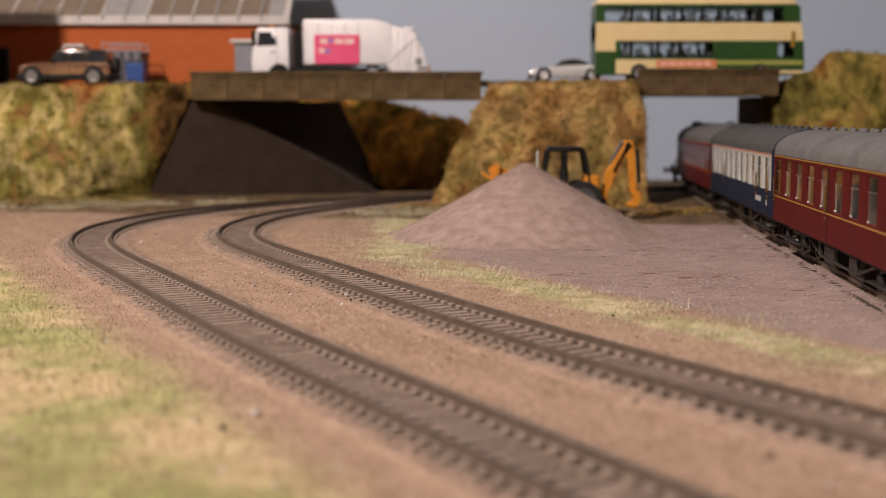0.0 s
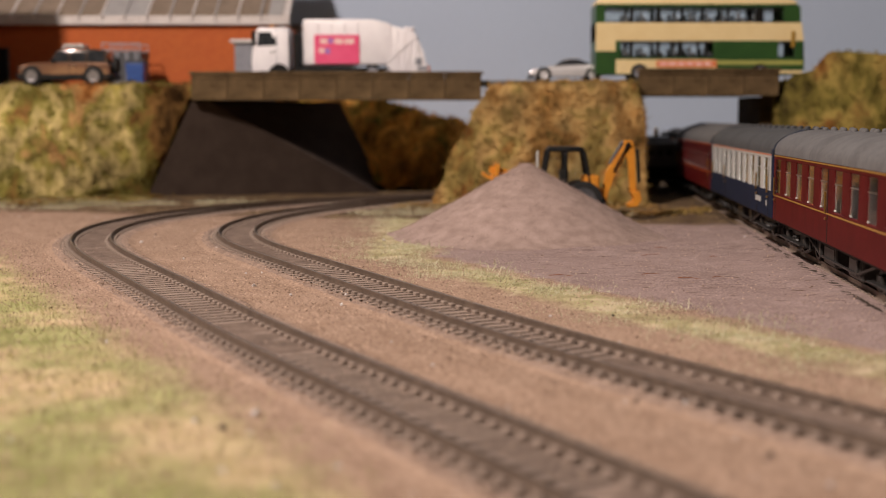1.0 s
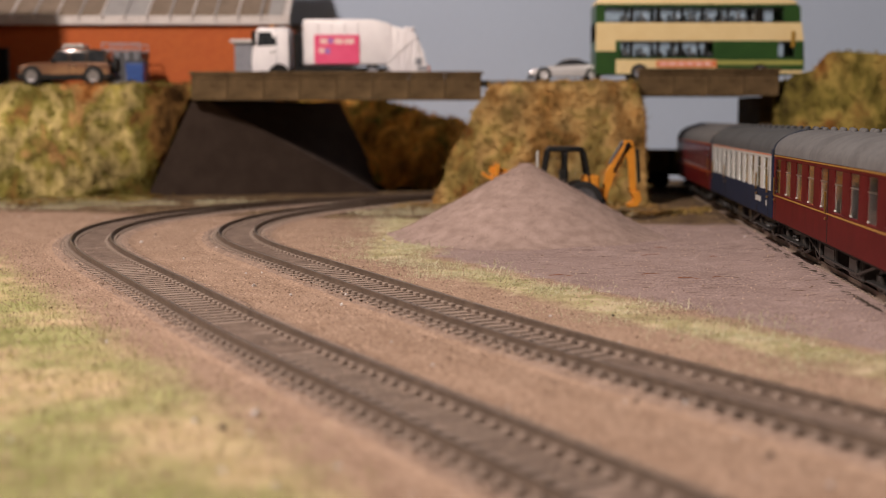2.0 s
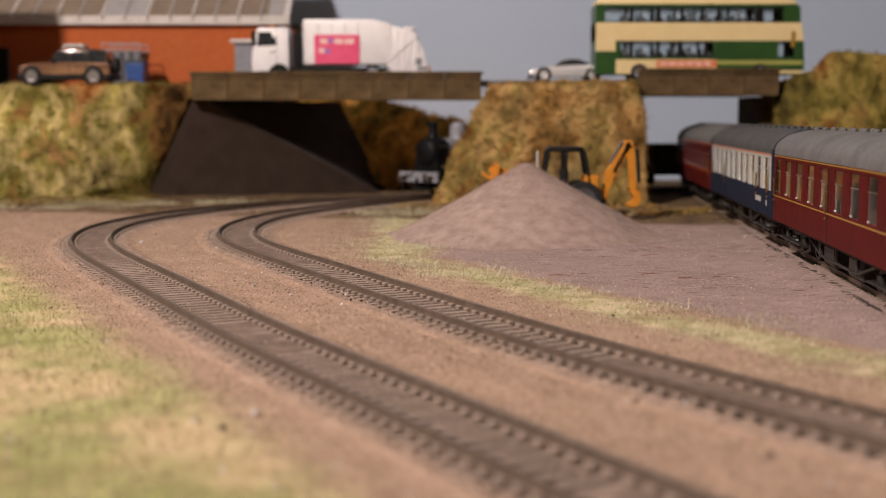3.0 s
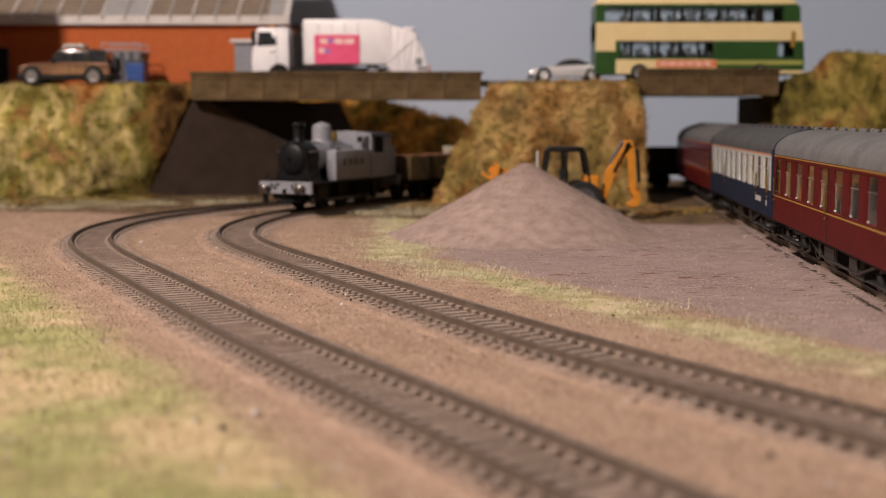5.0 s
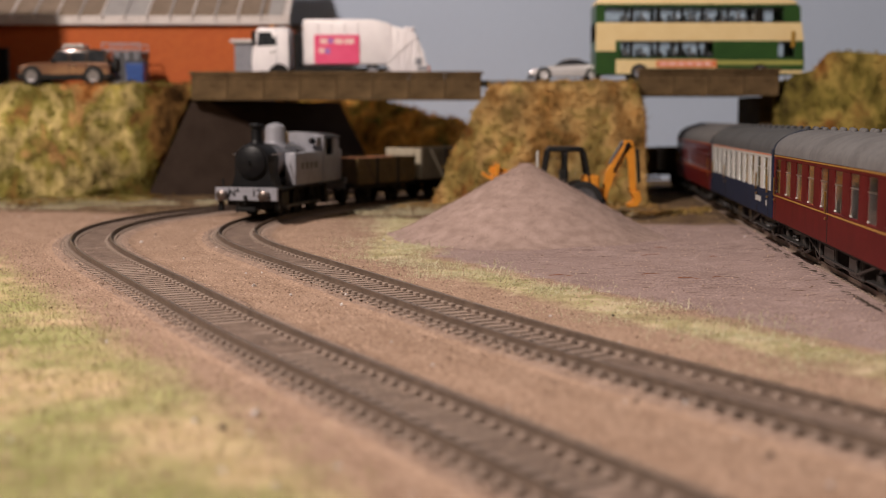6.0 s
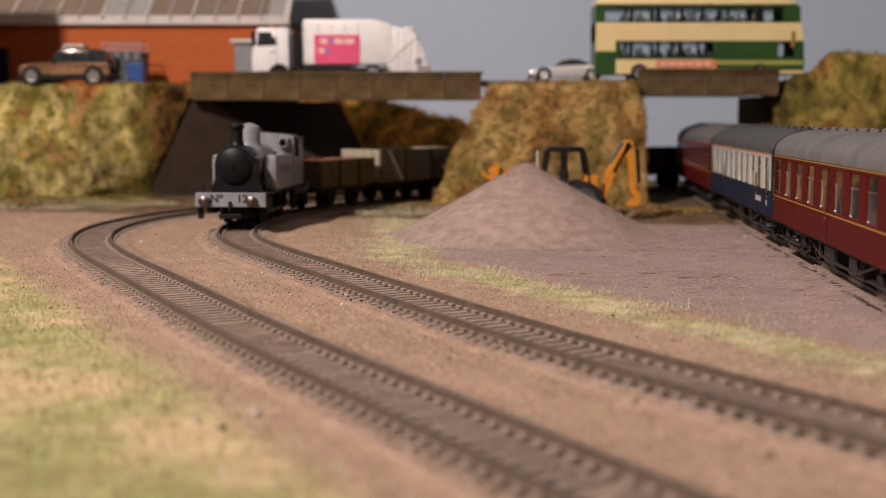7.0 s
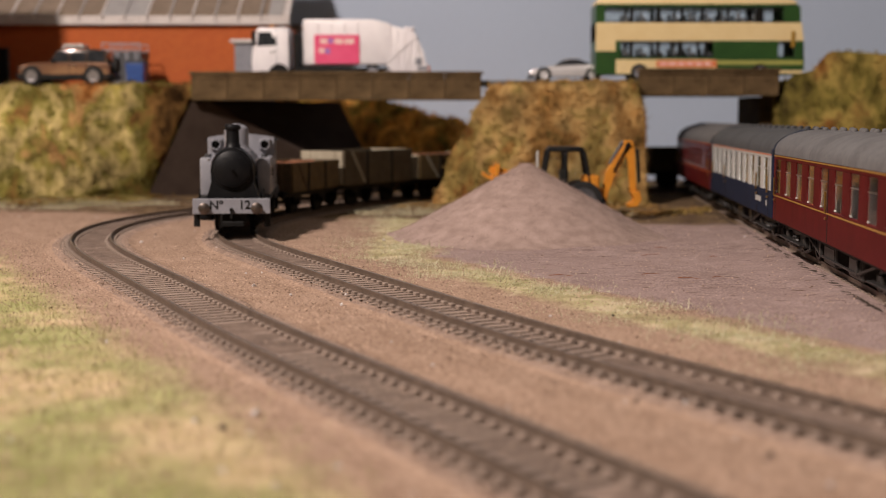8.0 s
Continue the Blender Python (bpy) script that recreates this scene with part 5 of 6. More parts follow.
def build_sports_car():
    t = thing("sports_car", "low silver sports car with a dark cabin", "car", m=pose(87.5 * MM, 887 * MM, 77.2 * MM, 0, 0, 180))
    low, cab = car_shell([(27, 4), (27.5, 6), (25, 8.2), (12, 10.6), (-20, 11.6), (-26, 10.6), (-27, 8), (-26.5, 4), (-22, 3), (22, 3)],
                         [(11, 10.3), (3.5, 14.6), (-2, 15.6), (-8, 15.2), (-18, 11.2)], 11.6, 2.2, 11)
    smooth(part("body", low, SILVER, t), 40)
    smooth(part("cabin", cab, DARKGLASS, t, "black tinted cabin"), 40)
    part("roof_panel", prism([(3.2, 15.0), (-2, 15.9), (-8, 15.5), (-8, 15.1), (-2, 15.4), (3.2, 14.6)], -8.6, 8.6), SILVER, t)
    for s in (-1, 1):
        for x in (17, -17):
            part("wheel_arch", lathe([(4.6, -0.2), (5.3, -0.2), (5.3, 0.3), (4.6, 0.3)], 24, None, Matrix.Translation((x, s * 11.5, 4.4)) @ ROUND_Y), BLACK, t)
            road_wheel(t, x, s * 10.7, 4.4, 3.2, SILVER)
        part("headlamp", prism([(25.6, 6.6), (21, 8.8), (21, 8.2), (25.4, 6.2)], s * 9 - 1.4, s * 9 + 1.4), STEEL, t)
        part("tail_lamp", box(-27.2, -26.4, s * 8 - 2, s * 8 + 2, 7.8, 9.2, 0.2), POLE, t)
        part("wing_mirror", box(6, 7.4, s * 12 - 1, s * 12 + 1, 10.8, 12, 0.3), BLACK, t)
    part("splitter", box(24, 28.2, -11, 11, 2.2, 3.2, 0.3), BLACK, t)


def build_refuse_truck():
    t = thing("refuse_truck", "white refuse truck with a pink poster on its side", "truck", m=pose(-10 * MM, 904 * MM, 77.2 * MM, 0, 0, 180))
    # x runs from the tail (0) to the nose (126)
    part("chassis", box(6, 124, -7, 7, 5.4, 10.2, 0.4), BLACK, t)
    cab = prism([(99.5, 4.5), (125.5, 4.5), (126, 14), (125.2, 22), (123, 36.4), (120.6, 38.2), (100, 38.2), (99.5, 37)], -11.6, 11.6, None, 0.8)
    smooth(part("cab", cab, WHITE, t), 40)
    for s in (-1, 1):
        part("side_window", prism([(108.5, 25.6), (122.2, 25.2), (120.8, 35), (112, 35.2), (111, 31.6), (108.5, 31.2)], s * 11.55 - 0.15, s * 11.55 + 0.15), DARKGLASS, t)
        part("wing_mirror", box(123.4, 125.6, s * 13 - 0.8, s * 13 + 0.8, 26, 36, 0.5), BLACK, t)
        part("mirror_arm", tube((122, s * 11.5, 35), (124.5, s * 13, 35), 0.4, n=6), BLACK, t)
        part("door_gap", box(107.6, 108.0, s * 11.62 - 0.1, s * 11.62 + 0.1, 10, 37), GREY, t)
        part("door_handle", box(109.4, 112.4, s * 11.8 - 0.3, s * 11.8 + 0.3, 20.6, 21.5, 0.2), BLACK, t)
        part("cab_step", box(112, 121, s * 11.8 - 0.4, s * 11.8 + 0.4, 5, 7.6, 0.2), BLACK, t)
        part("headlamp", box(125.2, 126.4, s * 9 - 1.8, s * 9 + 1.8, 9.5, 12.5, 0.4), STEEL, t)
        arch = prism([(98.6 + 8 - 7.5 * math.cos(a), 5.5 + 7.4 * math.sin(a)) for a in [math.pi * i / 12 for i in range(13)]], s * 11.5 - 0.25, s * 11.5 + 0.25)
        part("wheel_arch", arch, BLACK, t)
        for x in (106.6, 40, 27):
            road_wheel(t, x, s * 9.6, 6.2, 3.6, GREY)
        part("side_guard", box(48, 97, s * 11 - 0.4, s * 11 + 0.4, 6.5, 10, 0.3), BLACK, t)
        for k in range(5):
            part("body_rib", box(50 + k * 9.4, 50.9 + k * 9.4, s * 12.45 - 0.3, s * 12.45 + 0.3, 13, 41.4, 0.15), WHITE, t)
        po = part("poster", box(49.3, 81.2, s * 12.95 - 0.12, s * 12.95 + 0.12, 12.8, 33, 0), PINK, t, "pink poster with pale printing")
        for k, (a, b, z, m) in enumerate(((77, 72, 28.5, POSTER_PALE), (71, 68, 28.8, POSTER_BLUE), (67, 61, 28.5, POSTER_PALE), (60, 53, 28.4, POSTER_PALE), (78, 74, 22, POSTER_PALE), (73.4, 70, 21.6, POSTER_BLUE))):
            part("print_bar", box(b, a, s * 13.12 - 0.06, s * 13.12 + 0.06, z - 1.9, z + 1.9), m, po)
    part("windscreen", prism([(125.5, 23), (123.4, 35.4), (123.0, 35.4), (125.1, 23)], -10, 10), DARKGLASS, t)
    body = prism([(28, 12.4), (89, 12.4), (89.4, 42.6), (88, 44), (40, 44), (28, 41.2)], -12.2, 12.2, None, 0.7)
    smooth(part("body", body, WHITE, t), 40)
    tail = prism([(0.5, 6.0), (25.5, 6.0), (31, 12.6), (31, 41.8), (22, 37.4), (13, 36.8), (9.5, 34.6), (4.2, 22), (1.2, 10)], -11.9, 11.9, None, 0.9)
    smooth(part("tailgate", tail, WHITE, t), 40)
    part("hopper_hood", box(10.5, 18, -10.5, 10.5, 36.4, 38.6, 0.6), WHITE, t)
    for s in (-1, 1):
        for k, (x, z0, z1) in enumerate(((27.5, 14, 40), (22.5, 8, 36.5), (17.5, 7, 35.8), (9, 9, 31))):
            part("tail_rib", box(x - 0.5, x + 0.5, s * 12.1 - 0.5, s * 12.1 + 0.5, z0, z1, 0.2), WHITE, t)
        part("tail_brace", prism([(10, 30.5), (11.5, 32), (27, 18), (26, 16.4)], s * 12.1 - 0.5, s * 12.1 + 0.5), WHITE, t)
        part("control_box", box(5.5, 9.5, s * 12.0 - 0.8, s * 12.0 + 0.8, 12, 17, 0.3), GREY, t)
        part("hopper_ram", tube((12, s * 11.9, 33), (15, s * 11.9, 12), 0.7, n=10), WHITE, t)
        part("lift_arm", box(1.5, 8, s * 11.6 - 0.7, s * 11.6 + 0.7, 8, 11, 0.4), GREY, t)
        part("grab_rail", tube((4.6, s * 12, 14), (9.5, s * 12, 30), 0.4, n=6), PALE, t)
        part("tail_lamp", box(-0.4, 0.8, s * 9 - 1.4, s * 9 + 1.4, 8, 12, 0.2), POLE, t)
    part("packer_frame", box(92.4, 96.6, -9, 9, 10, 34, 0.6), BLACK, t)
    part("exhaust_stack", tube((95, -8.6, 10), (95, -8.6, 39), 1.0, n=10), BLACK, t)
    part("beacon", lathe([(1.4, 40), (1.3, 42), (0.6, 42.8), (0.1, 43)], 12, None, Matrix.Translation((112, 6, -2))), YELLOW, t)


def build_bus():
    t = thing("double_decker_bus", "cream and dark green double-decker bus on the bridge", "bus", m=pose(103.5 * MM, 867 * MM, 77.2 * MM))
    # x from the tail (0) to the nose (142); y: +-14
    L = 142.0
    lower = prism([(1, 4), (139, 4), (L, 8), (L - 0.2, 15.4), (0.2, 15.4), (0, 8)], -14, 14)
    part("lower_body", lower, GREEN, t)
    part("middle_band", prism([(0, 26.4), (L - 0.6, 26.4), (L - 2.6, 38.7), (0, 38.7)], -14, 14, None, 0.3), CREAM, t)
    rf = prism([(0.4, 49.3), (L - 4.8, 49.3), (L - 6.5, 53.0), (L - 10, 54.7), (3, 54.9), (0.6, 53.6)], -13.9, 13.9, None, 0.9)
    smooth(part("roof", rf, CREAM, t), 40)
    part("roof_line", box(0.2, L - 5, -14.1, 14.1, 49.0, 51.2, 0.3), GREEN, t)
    part("rear_wall", box(0, 1.2, -13.9, 13.9, 15.4, 49.3), GREEN, t)
    part("stairwell", box(84, 119, -12.6, -4, 15.4, 26.4), GREEN, t)
    up = [(6.2, 23), (25.6, 41), (43.8, 57.3), (59.3, 71), (72.9, 88.4), (90.3, 107.8), (113.6, 127)]
    lo = [(17.0, 22.8), (25.6, 41.4), (43.6, 55.6), (59, 74), (75.6, 80)]
    for s in (-1, 1):
        for wins, z0, z1, end in ((up, 38.7, 49.3, L - 3.4), (lo + [(124, 135)], 15.4, 26.4, L - 1)):
            edges = [0.2] + [v for w in wins for v in w] + [end]
            for a, b in zip(edges[::2], edges[1::2]):
                long_panel = b - a > 20
                part("side_panel" if long_panel else "window_pillar", box(a, b, s * 13.6 - 0.4, s * 13.6 + 0.4, z0, z1), GREEN if long_panel or a < 1 or b == end else BLACK, t)
            for a, b in wins:
                p = part("window", box(a, b, s * 13.4 - 0.1, s * 13.4 + 0.1, z0 + 0.02, z1 - 0.02), WINDOW, t)
                p.visible_shadow = False
                part("window_frame", box(a, b, s * 13.75 - 0.2, s * 13.75 + 0.2, z1 - 1.3, z1 - 0.6), BLACK, p)
                part("window_frame", box(a, b, s * 13.75 - 0.2, s * 13.75 + 0.2, z0 + 0.3, z0 + 1.0), BLACK, p)
        part("cream_quarter", box(0.1, 13.6, s * 14.02 - 0.06, s * 14.02 + 0.06, 19.5, 31), CREAM, t)
        part("cream_skirt", box(13.8, 82, s * 14.05 - 0.06, s * 14.05 + 0.06, 4.4, 14.0), CREAM, t)
        ad = part("advert", box(41.5, 82.5, s * 14.2 - 0.06, s * 14.2 + 0.06, 8.6, 13.4), POLE, t, "orange-red advertisement strip")
        for k in range(6):
            part("print_bar", box(44 + k * 6, 48.6 + k * 6, s * 14.3 - 0.04, s * 14.3 + 0.04, 10.2, 12), POSTER_PALE, ad)
        part("waist_line", box(82, L - 1, s * 14.05 - 0.06, s * 14.05 + 0.06, 10.4, 13.4), OLIVE, t)
        part("skirt_line", box(100, L - 1.5, s * 14.05 - 0.06, s * 14.05 + 0.06, 4.6, 6.6), CREAM, t)
        for x in (30, 112):
            part("wheel_arch", lathe([(0.2, -0.1), (5.9, -0.1), (5.9, 0.2), (0.2, 0.2)], 24, None, Matrix.Translation((x, s * 14.1, 5.2)) @ ROUND_Y), BLACK, t)
            road_wheel(t, x, s * 12.9, 5.2, 3.2, GREY)
    part("nose", prism([(L - 1.2, 15.4), (L - 0.2, 15.4), (L - 0.6, 26.4), (L - 1.6, 26.4)], -13.2, 13.2), DARKGLASS, t)
    part("upper_windscreen", prism([(L - 3.6, 38.7), (L - 2.8, 38.7), (L - 4.8, 49.3), (L - 5.6, 49.3)], -13, 13), DARKGLASS, t)
    part("destination_sign", box(L - 2.8, L - 1.6, -8, 8, 28, 34, 0.3), BLACK, t)
    part("side_marker", box(132.5, 135, -14.9, -14.2, 22, 33, 0.2), GOLD, t)
    part("floor", box(1, L - 3, -13, 13, 14.5, 15.3), BLACK, t)
    part("upper_floor", box(1, L - 4, -13, 13, 36.5, 38.6), BLACK, t)
    seat = None
    for z in (15.4, 38.7):
        for i in range(9):
            for y in (-9, 9):
                if seat is None:
                    sb = box(-2.2, 2.2, -4, 4, 0, 3.4, 0.4)
                    box(-2.2, -1, -4, 4, 3.4, 7.0, 0.4, sb)
                    seat = put(part("seat", sb, DARKGREY, t), 22 + i * 11, y, z)
                else:
                    share(seat, t, 22 + i * 11, y, z)


def build_backhoe():
    t = thing("backhoe_loader", "yellow backhoe loader with a dark glazed cab behind the gravel", "excavator", m=pose(62 * MM, 676 * MM, GZ * MM))
    # x: loader at -, backhoe at +
    part("chassis", box(-26, 22, -7, 7, 7, 14, 1.0), YELLOW, t)
    smooth(part("bonnet", prism([(-26, 13), (-8, 13), (-7, 21.5), (-24, 19.5), (-26.5, 17)], -6.5, 6.5, None, 0.8), YELLOW, t), 40)
    cabf = bmesh.new()
    legs = [((-8.6, 17), (-5.4, 37)), ((3.4, 17), (4.0, 37)), ((17.4, 17), (13.6, 37))]
    for y in (-9, 9):
        for (xa, za), (xb, zb) in legs:
            tube((xa, y, za), (xb, y * 0.86, zb), 1.15, n=8, bm=cabf)
        tube((-7.4, y, 17), (16.4, y, 17), 1.15, n=8, bm=cabf)
    part("cab_frame", cabf, BLACK, t)
    smooth(part("cab_roof", prism([(-5.8, 36.6), (13.8, 36.6), (14.2, 38), (12.5, 39.4), (-4.5, 39.4), (-6.2, 38)], -8.8, 8.8, None, 0.6), BLACK, t), 40)
    for y in (-8.6, 8.6):
        p = part("cab_window", prism([(-6.6, 18), (2.8, 18), (3.3, 36.4), (-4.0, 36.4)], y - 0.12, y + 0.12), WINDOW, t)
        p.visible_shadow = False
        p = part("cab_window", prism([(4, 18), (15.6, 18), (12.0, 36.4), (4.6, 36.4)], y - 0.12, y + 0.12), WINDOW, t)
        p.visible_shadow = False
    part("cab_base", box(-8, 17, -9.2, 9.2, 10, 17, 0.6), BLACK, t)
    part("driver_seat", box(1, 6, -3, 3, 17, 27, 0.8), BLACK, t)
    part("rear_fender", box(14, 22, -9.6, -6, 10, 24, 0.8), YELLOW, t)
    part("rear_fender", box(14, 22, 6, 9.6, 10, 24, 0.8), YELLOW, t)
    part("exhaust_pipe", tube((-11, -4, 20), (-11, -4, 37), 0.7, n=8), PALE, t)
    for y in (-10, 10):
        road_wheel(t, 13, y, 10.5, 5.4, DARKGREY)
        road_wheel(t, -19, y, 7.5, 4.6, YELLOW)
        part("loader_arm", prism([(-10, 15), (-10, 19), (-24, 26), (-36, 28.5), (-37, 25.5), (-25, 22.5)], y * 0.86 - 0.8, y * 0.86 + 0.8), YELLOW, t)
    part("loader_bucket", prism([(-34, 30), (-31.5, 30), (-32.5, 24), (-36, 21.5), (-41, 24.5), (-40.4, 25.5), (-36, 23), (-34.3, 25)], -12, 12), YELLOW, t)
    # backhoe: boom up, dipper down, bucket on the ground
    def beam(pts, w, name):
        bm = prism(pts, -w, w, None, 0.4)
        return put(part(name, bm, YELLOW, t), 0, -3, 0)
    part("kingpost", box(21, 27, -5, 5, 9, 17, 0.6), YELLOW, t)
    beam([(24, 13), (27, 12), (30, 23.5), (37.5, 37), (40, 40), (37.5, 42), (34.5, 39), (26, 26)], 1.6, "boom")
    beam([(35.2, 41.2), (36, 43), (40, 42.6), (41, 40), (41.5, 32), (42.6, 15), (40.2, 14), (39, 17), (38, 30), (36.5, 38)], 1.6, "dipper")
    part("ram", tube((28, -3, 30), (35, -3, 42), 0.9, n=10), DARKGREY, t)
    part("ram", tube((43.0, -3, 38), (44.2, -3, 20), 0.9, n=10), BLACK, t)
    part("hose", tube((30, -5.2, 26), (37.6, -5.2, 40.5), 0.5, n=6), BLACK, t)
    part("pivot_pin", tube((37.8, -6, 40.6), (37.8, 0, 40.6), 1.1, n=10), BLACK, t)
    put(part("backhoe_bucket", prism([(39, 15), (44, 15.5), (45.2, 11), (43, 7.2), (38, 6.8), (37.4, 8.6), (41, 9.6), (41.6, 11)], -4.2, 4.2, None, 0.3), YELLOW, t), 0, -3, 0)
    for s in (-1, 1):
        part("stabiliser", prism([(21, 12), (25, 12), (27, 0.4), (23, 0.4)], s * 10 - 1.2, s * 10 + 1.2), BLACK, t)


def build_pile():
    bm = bmesh.new()
    cx, cy, R, H = 39.0, 583.0, 63.0, 34.5
    nr, na = 44, 110
    rows = []
    for i in range(nr + 1):
        r = R * 1.12 * i / nr
        row = []
        for k in range(na):
            a = k * math.tau / na
            rr = r * (1 + 0.05 * noise.noise(Vector((math.cos(a) * 1.2, math.sin(a) * 1.2, 4))))
            u = rr / R
            z = H * (math.sqrt((1 - u) ** 2 + 0.012) + (1 - u)) / 2 * 0.985
            if u > 0.82:
                z = max(z, H * 0.5 * max(1.12 - u, 0) ** 1.5)
            x, y = cx + rr * math.cos(a), cy + rr * math.sin(a)
            z += -1.2 * u * u + 0.55 * noise.noise(Vector((x / 16, y / 16, 2))) + 0.22 * noise.noise(Vector((x / 2.0, y / 2.0, 8)))
            if i == nr:
                z = -4.0
            row.append(bm.verts.new((x, y, GZ + max(z, -4.0))))
        rows.append(row)
    for a, b in zip(rows[1:], rows[2:]):
        for k in range(na):
            bm.faces.new((a[k], a[(k + 1) % na], b[(k + 1) % na], b[k]))
    top = rows[1]
    bm.faces.new(top)
    bmesh.ops.delete(bm, geom=rows[0], context="VERTS")
    g = smooth(part("mound", bm, PILE), 80)
    tagged(g, "conical heap of pink-grey gravel in the yard", "mound")
    rng = random.Random(21)
    spots = [v.co.copy() / MM for v in g.data.vertices if v.co.y < (cy + 20) * MM and v.co.z > -2.6 * MM]
    vs, fs = [], []
    for _ in range(12000):
        o = rng.choice(spots) + Vector((rng.gauss(0, 0.9), rng.gauss(0, 0.9), 0.05))
        r = rng.uniform(0.1, 0.26)
        k = len(vs)
        q = Euler((rng.uniform(0, 6), rng.uniform(0, 6), rng.uniform(0, 6))).to_matrix()
        for c in ((1, 0, -0.5), (-0.6, 0.9, -0.5), (-0.6, -0.9, -0.5), (0, 0, 1)):
            vs.append(o + q @ (Vector(c) * r))
        fs += [(k, k + 1, k + 3), (k + 1, k + 2, k + 3), (k + 2, k, k + 3), (k, k + 2, k + 1)]
    stuff("heap_gravel", vs, fs, HEAPSTONE, "fine pink-grey gravel grains on the heap", "gravel")


# ---- loose cover ----
def yard_edge(x, y):
    return 1.9 * x - (488 - y) - max(y - 490, 0)


def near_track(x, y, gap):
    d = np.hypot(TRACK_SPOTS[:, 0] - x, TRACK_SPOTS[:, 1] - y)
    return d.min() < gap


def seen_spot(rng, far=800.0):
    """A random spot of the ground in front of the eye, thicker close by."""
    y = 150 + (far - 150) * rng.random() ** 1.25
    return rng.uniform(-0.39, 0.39) * y, y


def build_stones():
    rng = random.Random(3)
    for name, count, lo, hi, m, label in (("loose_gravel", 72000, 0.1, 0.34, STONE, "fine sandy gravel scattered over the ground"),
                                          ("pale_chippings", 130, 0.35, 0.9, WHITE_TRIM, "pale stone chippings scattered on the sand"),
                                          ("dark_crumbs", 36, 0.3, 0.8, BLACK, "dark crumbs scattered on the sand")):
        vs, fs = [], []
        for _ in range(count):
            x, y = seen_spot(rng)
            if (near_track(x, y, 10.8) and rng.random() < 0.85) or (yard_edge(x, y) > 0 and rng.random() < 0.85):
                continue
            r = rng.uniform(lo, hi) * (1 if rng.random() < 0.93 else 1.5)
            z = ground_height(x, y) + r * 0.25 + (0.9 if near_track(x, y, 16) else 0)
            k = len(vs)
            q = Euler((rng.uniform(0, 6), rng.uniform(0, 6), rng.uniform(0, 6))).to_matrix()
            for c in ((1, 0, 0), (-1, 0, 0), (0, 1, 0), (0, -1, 0), (0, 0, 1), (0, 0, -1)):
                v = q @ (Vector(c) * r * rng.uniform(0.6, 1.1))
                vs.append((x + v.x, y + v.y, z + v.z))
            fs += [(k + a, k + b, k + c) for a, b, c in ((0, 2, 4), (2, 1, 4), (1, 3, 4), (3, 0, 4), (2, 0, 5), (1, 2, 5), (3, 1, 5), (0, 3, 5))]
        stuff(name, vs, fs, m, label, "gravel")


def build_grass():
    rng = random.Random(8)
    vs, fs = [], []

    def blade(x, y, ln, lean=0.8):
        z = ground_height(x, y) - 0.2
        a = rng.uniform(0, math.tau)
        d = Vector((math.cos(a) * lean * rng.random(), math.sin(a) * lean * rng.random(), rng.uniform(0.35, 1))).normalized() * ln
        w = Vector((math.sin(a + 1), -math.cos(a + 1), 0)) * rng.uniform(0.04, 0.11)
        o = Vector((x, y, z))
        k = len(vs)
        bend = o + d * 0.55 + Vector((0, 0, 0.15 * ln))
        vs.extend([o - w, o + w, bend + w * 0.7, bend - w * 0.7, o + d])
        fs.extend([(k, k + 1, k + 2, k + 3), (k + 3, k + 2, k + 4)])

    n = 0
    while n < 24000:
        x, y = rng.uniform(-80, 130), rng.uniform(240, 640 + 110 * rng.random())
        e = yard_edge(x, y) + 34 + rng.gauss(0, 22)
        if abs(e) > 26 or near_track(x, y, 13):
            continue
        if noise.noise(Vector((x / 26, y / 26, 11))) + 0.25 * noise.noise(Vector((x / 7, y / 7, 3))) < rng.uniform(-0.2, 0.4):
            continue
        blade(x, y, rng.uniform(0.4, 1.3) if rng.random() < 0.95 else rng.uniform(1.8, 4.5))
        n += 1
    stuff("grass_strip", vs, fs, GRASS, "pale green static grass along the yard edge", "grass")
    vs, fs = [], []
    n = 0
    while n < 9000:
        y = rng.uniform(170, 560)
        x = rng.uniform(-0.42 * y, -0.05 * y)
        if -1.9 * x - (y - 150) + rng.gauss(0, 14) < 0 or near_track(x, y, 18):
            continue
        blade(x, y, rng.uniform(1.0, 2.8))
        n += 1
    stuff("grass_corner", vs, fs, LAWN, "short yellow-green static grass beside the outer track", "grass")
    vs, fs = [], []
    n = 0
    while n < 7000:
        x, y = rng.uniform(-330, 110), rng.uniform(690, 815)
        if near_track(x, y, 18) or (x > -190 and x < -10 and y < 770 and x < -60) or noise.noise(Vector((x / 22, y / 22, 1))) < -0.05:
            continue
        if y < 740 and x < -150:
            continue
        blade(x, y, rng.uniform(1.5, 4))
        n += 1
    stuff("dry_grass", vs, fs, GRASS, "dry straw-coloured grass at the foot of the banks", "grass")


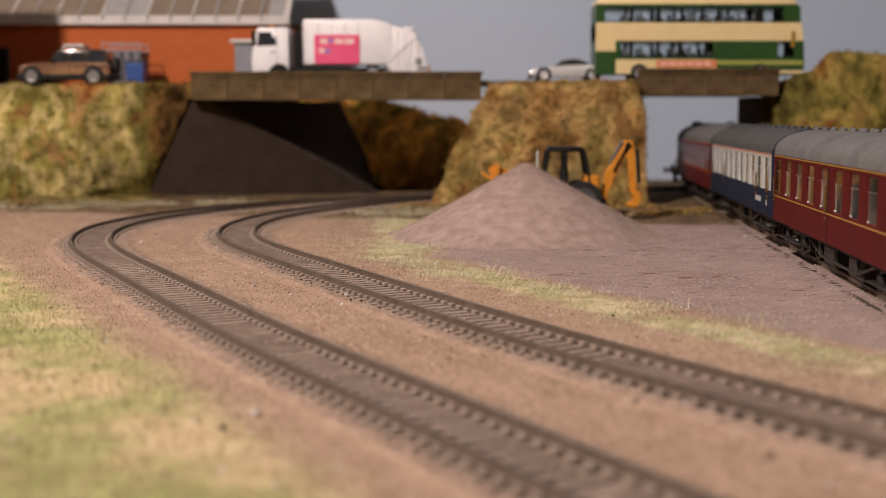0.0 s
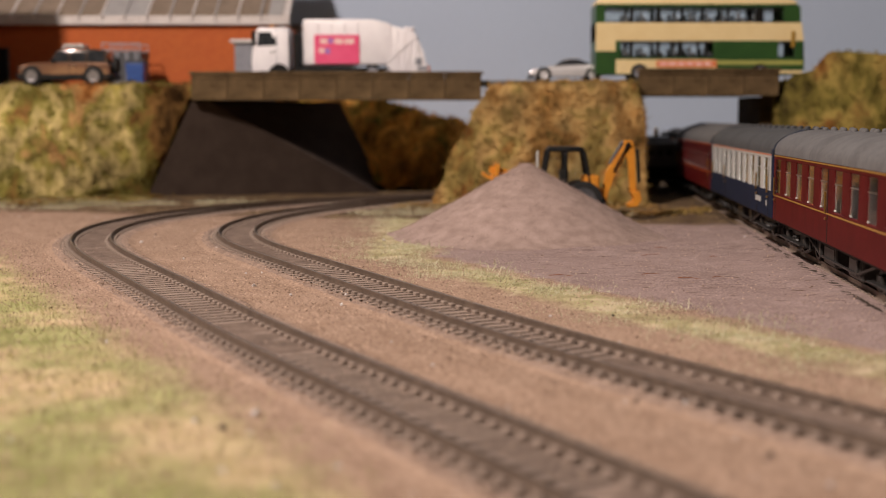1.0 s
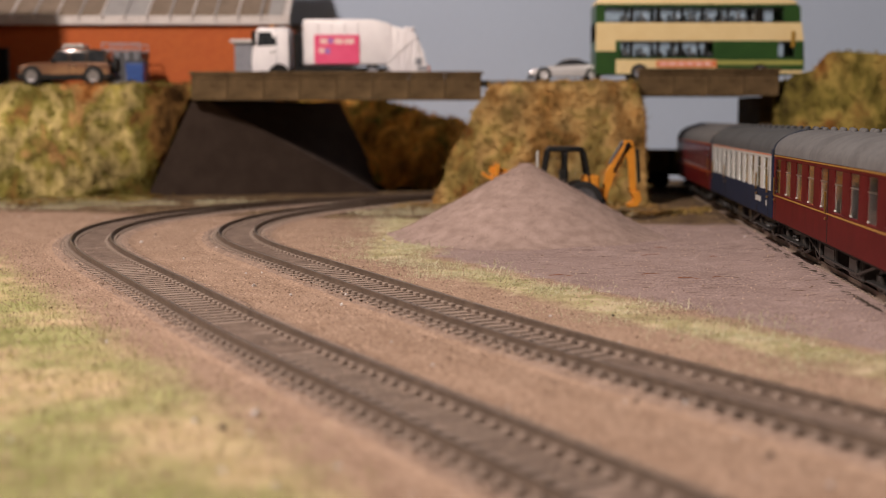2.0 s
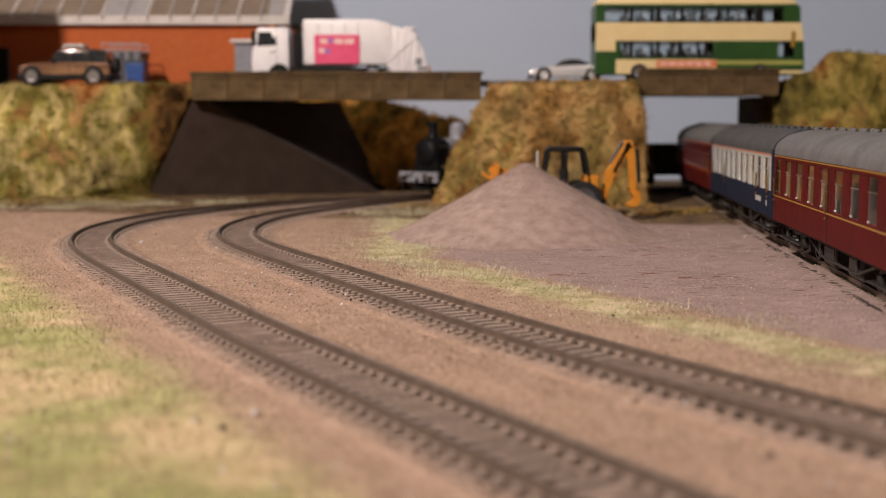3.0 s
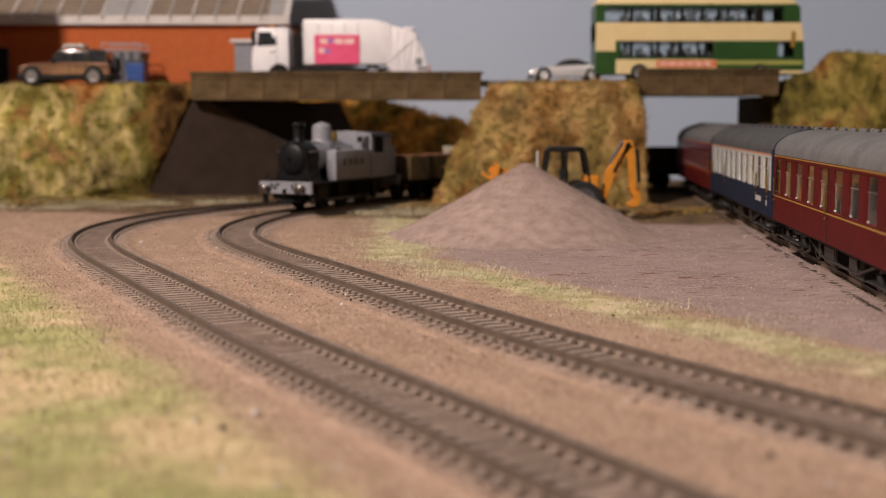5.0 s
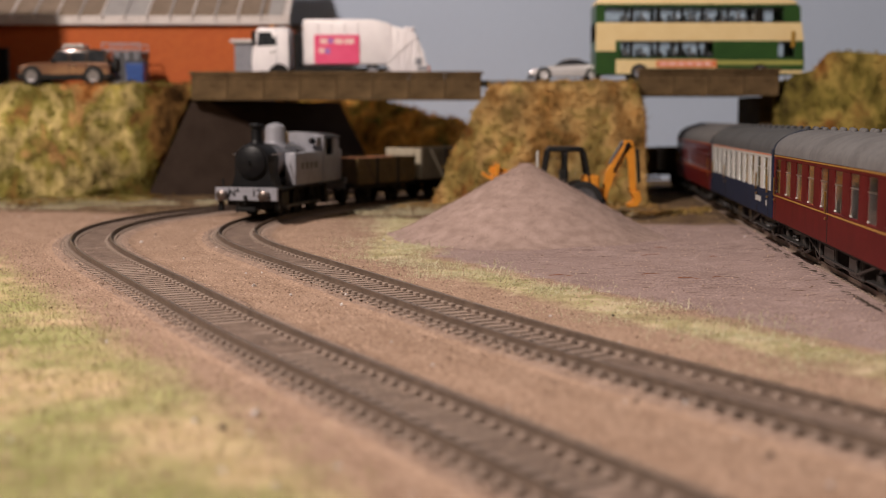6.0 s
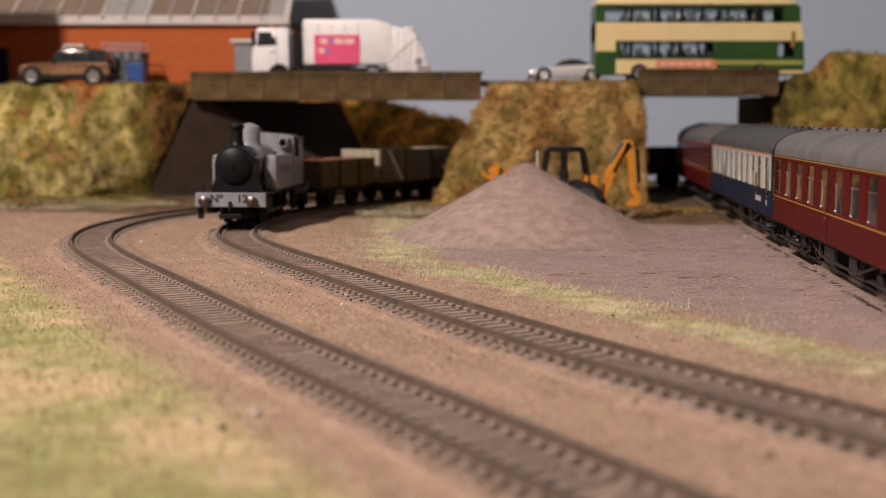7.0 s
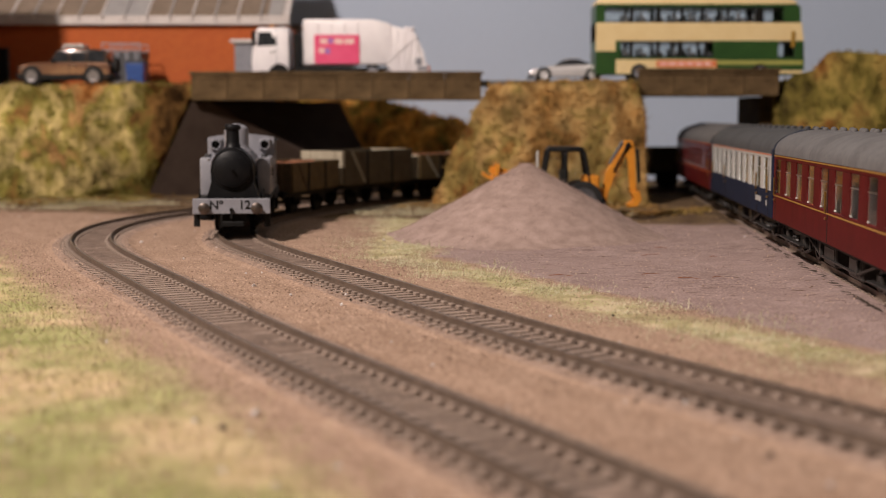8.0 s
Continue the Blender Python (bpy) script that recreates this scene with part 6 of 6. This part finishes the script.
def build_foot_scrub():
    """Tufts that spill from the west bank and the knoll onto the ground."""
    rng = random.Random(17)
    for name, foot, m, count, wide in (("west_foot_scrub", ((-400, 788), (-345, 794), (-262, 828), (-205, 866)), SCRUB_WEST, 6500, 24), ("knoll_foot_scrub", ((-34, 800), (-9, 776), (40, 768), (129, 774)), SCRUB_DRY, 3600, 16),
                                       ("yard_brush", ((96, 722), (128, 716), (165, 742)), SCRUB_DRY, 900, 14)):
        vs, fs = [], []
        for _ in range(count):
            i = rng.randrange(len(foot) - 1)
            u = rng.random()
            x = foot[i][0] + (foot[i + 1][0] - foot[i][0]) * u + rng.gauss(0, wide * 0.35)
            y = foot[i][1] + (foot[i + 1][1] - foot[i][1]) * u - abs(rng.gauss(0, wide)) + 4
            if near_track(x, y, 15):
                continue
            o = Vector((x, y, ground_height(x, y) - 0.2))
            for _ in range(4):
                d = Vector((rng.gauss(0, 0.8), rng.gauss(0, 0.8), rng.uniform(0.15, 1.0))).normalized() * rng.uniform(1.0, 4.2)
                side = Vector((-d.y, d.x, 0)).normalized() * rng.uniform(0.12, 0.35)
                k = len(vs)
                vs += [o - side, o + side, o + d * 0.6 + side * 0.8, o + d]
                fs.append((k, k + 1, k + 2, k + 3))
        stuff(name, vs, fs, m, "low straw and green scrub at the foot of the bank", "scrub")


def build_twigs():
    rng = random.Random(5)
    for _ in range(7):
        x, y = rng.uniform(40, 110), rng.uniform(400, 530)
        if yard_edge(x, y) < 4 or near_track(x, y, 18):
            continue
        a, ln = rng.uniform(-0.6, 0.6), rng.uniform(3, 9)
        z = ground_height(x, y) + 0.4
        bm = tube((-ln / 2, 0, 0), (0, 0.4, 0.3), 0.14, 0.12, 6)
        tube((0, 0.4, 0.3), (ln / 2, 0, 0), 0.12, 0.06, 6, bm)
        tg = part("twig", bm, LOAD)
        put(tg, x, y, z, 0, 0, math.degrees(a))
        tagged(tg, "small brown twig lying on the yard", "twig", "twigs on the yard")


build_building()
build_cabinet()
build_bins()
build_offroader()
build_sports_car()
build_refuse_truck()
build_bus()
build_backhoe()
build_pile()
build_stones()
build_grass()
build_foot_scrub()
build_twigs()


motions()
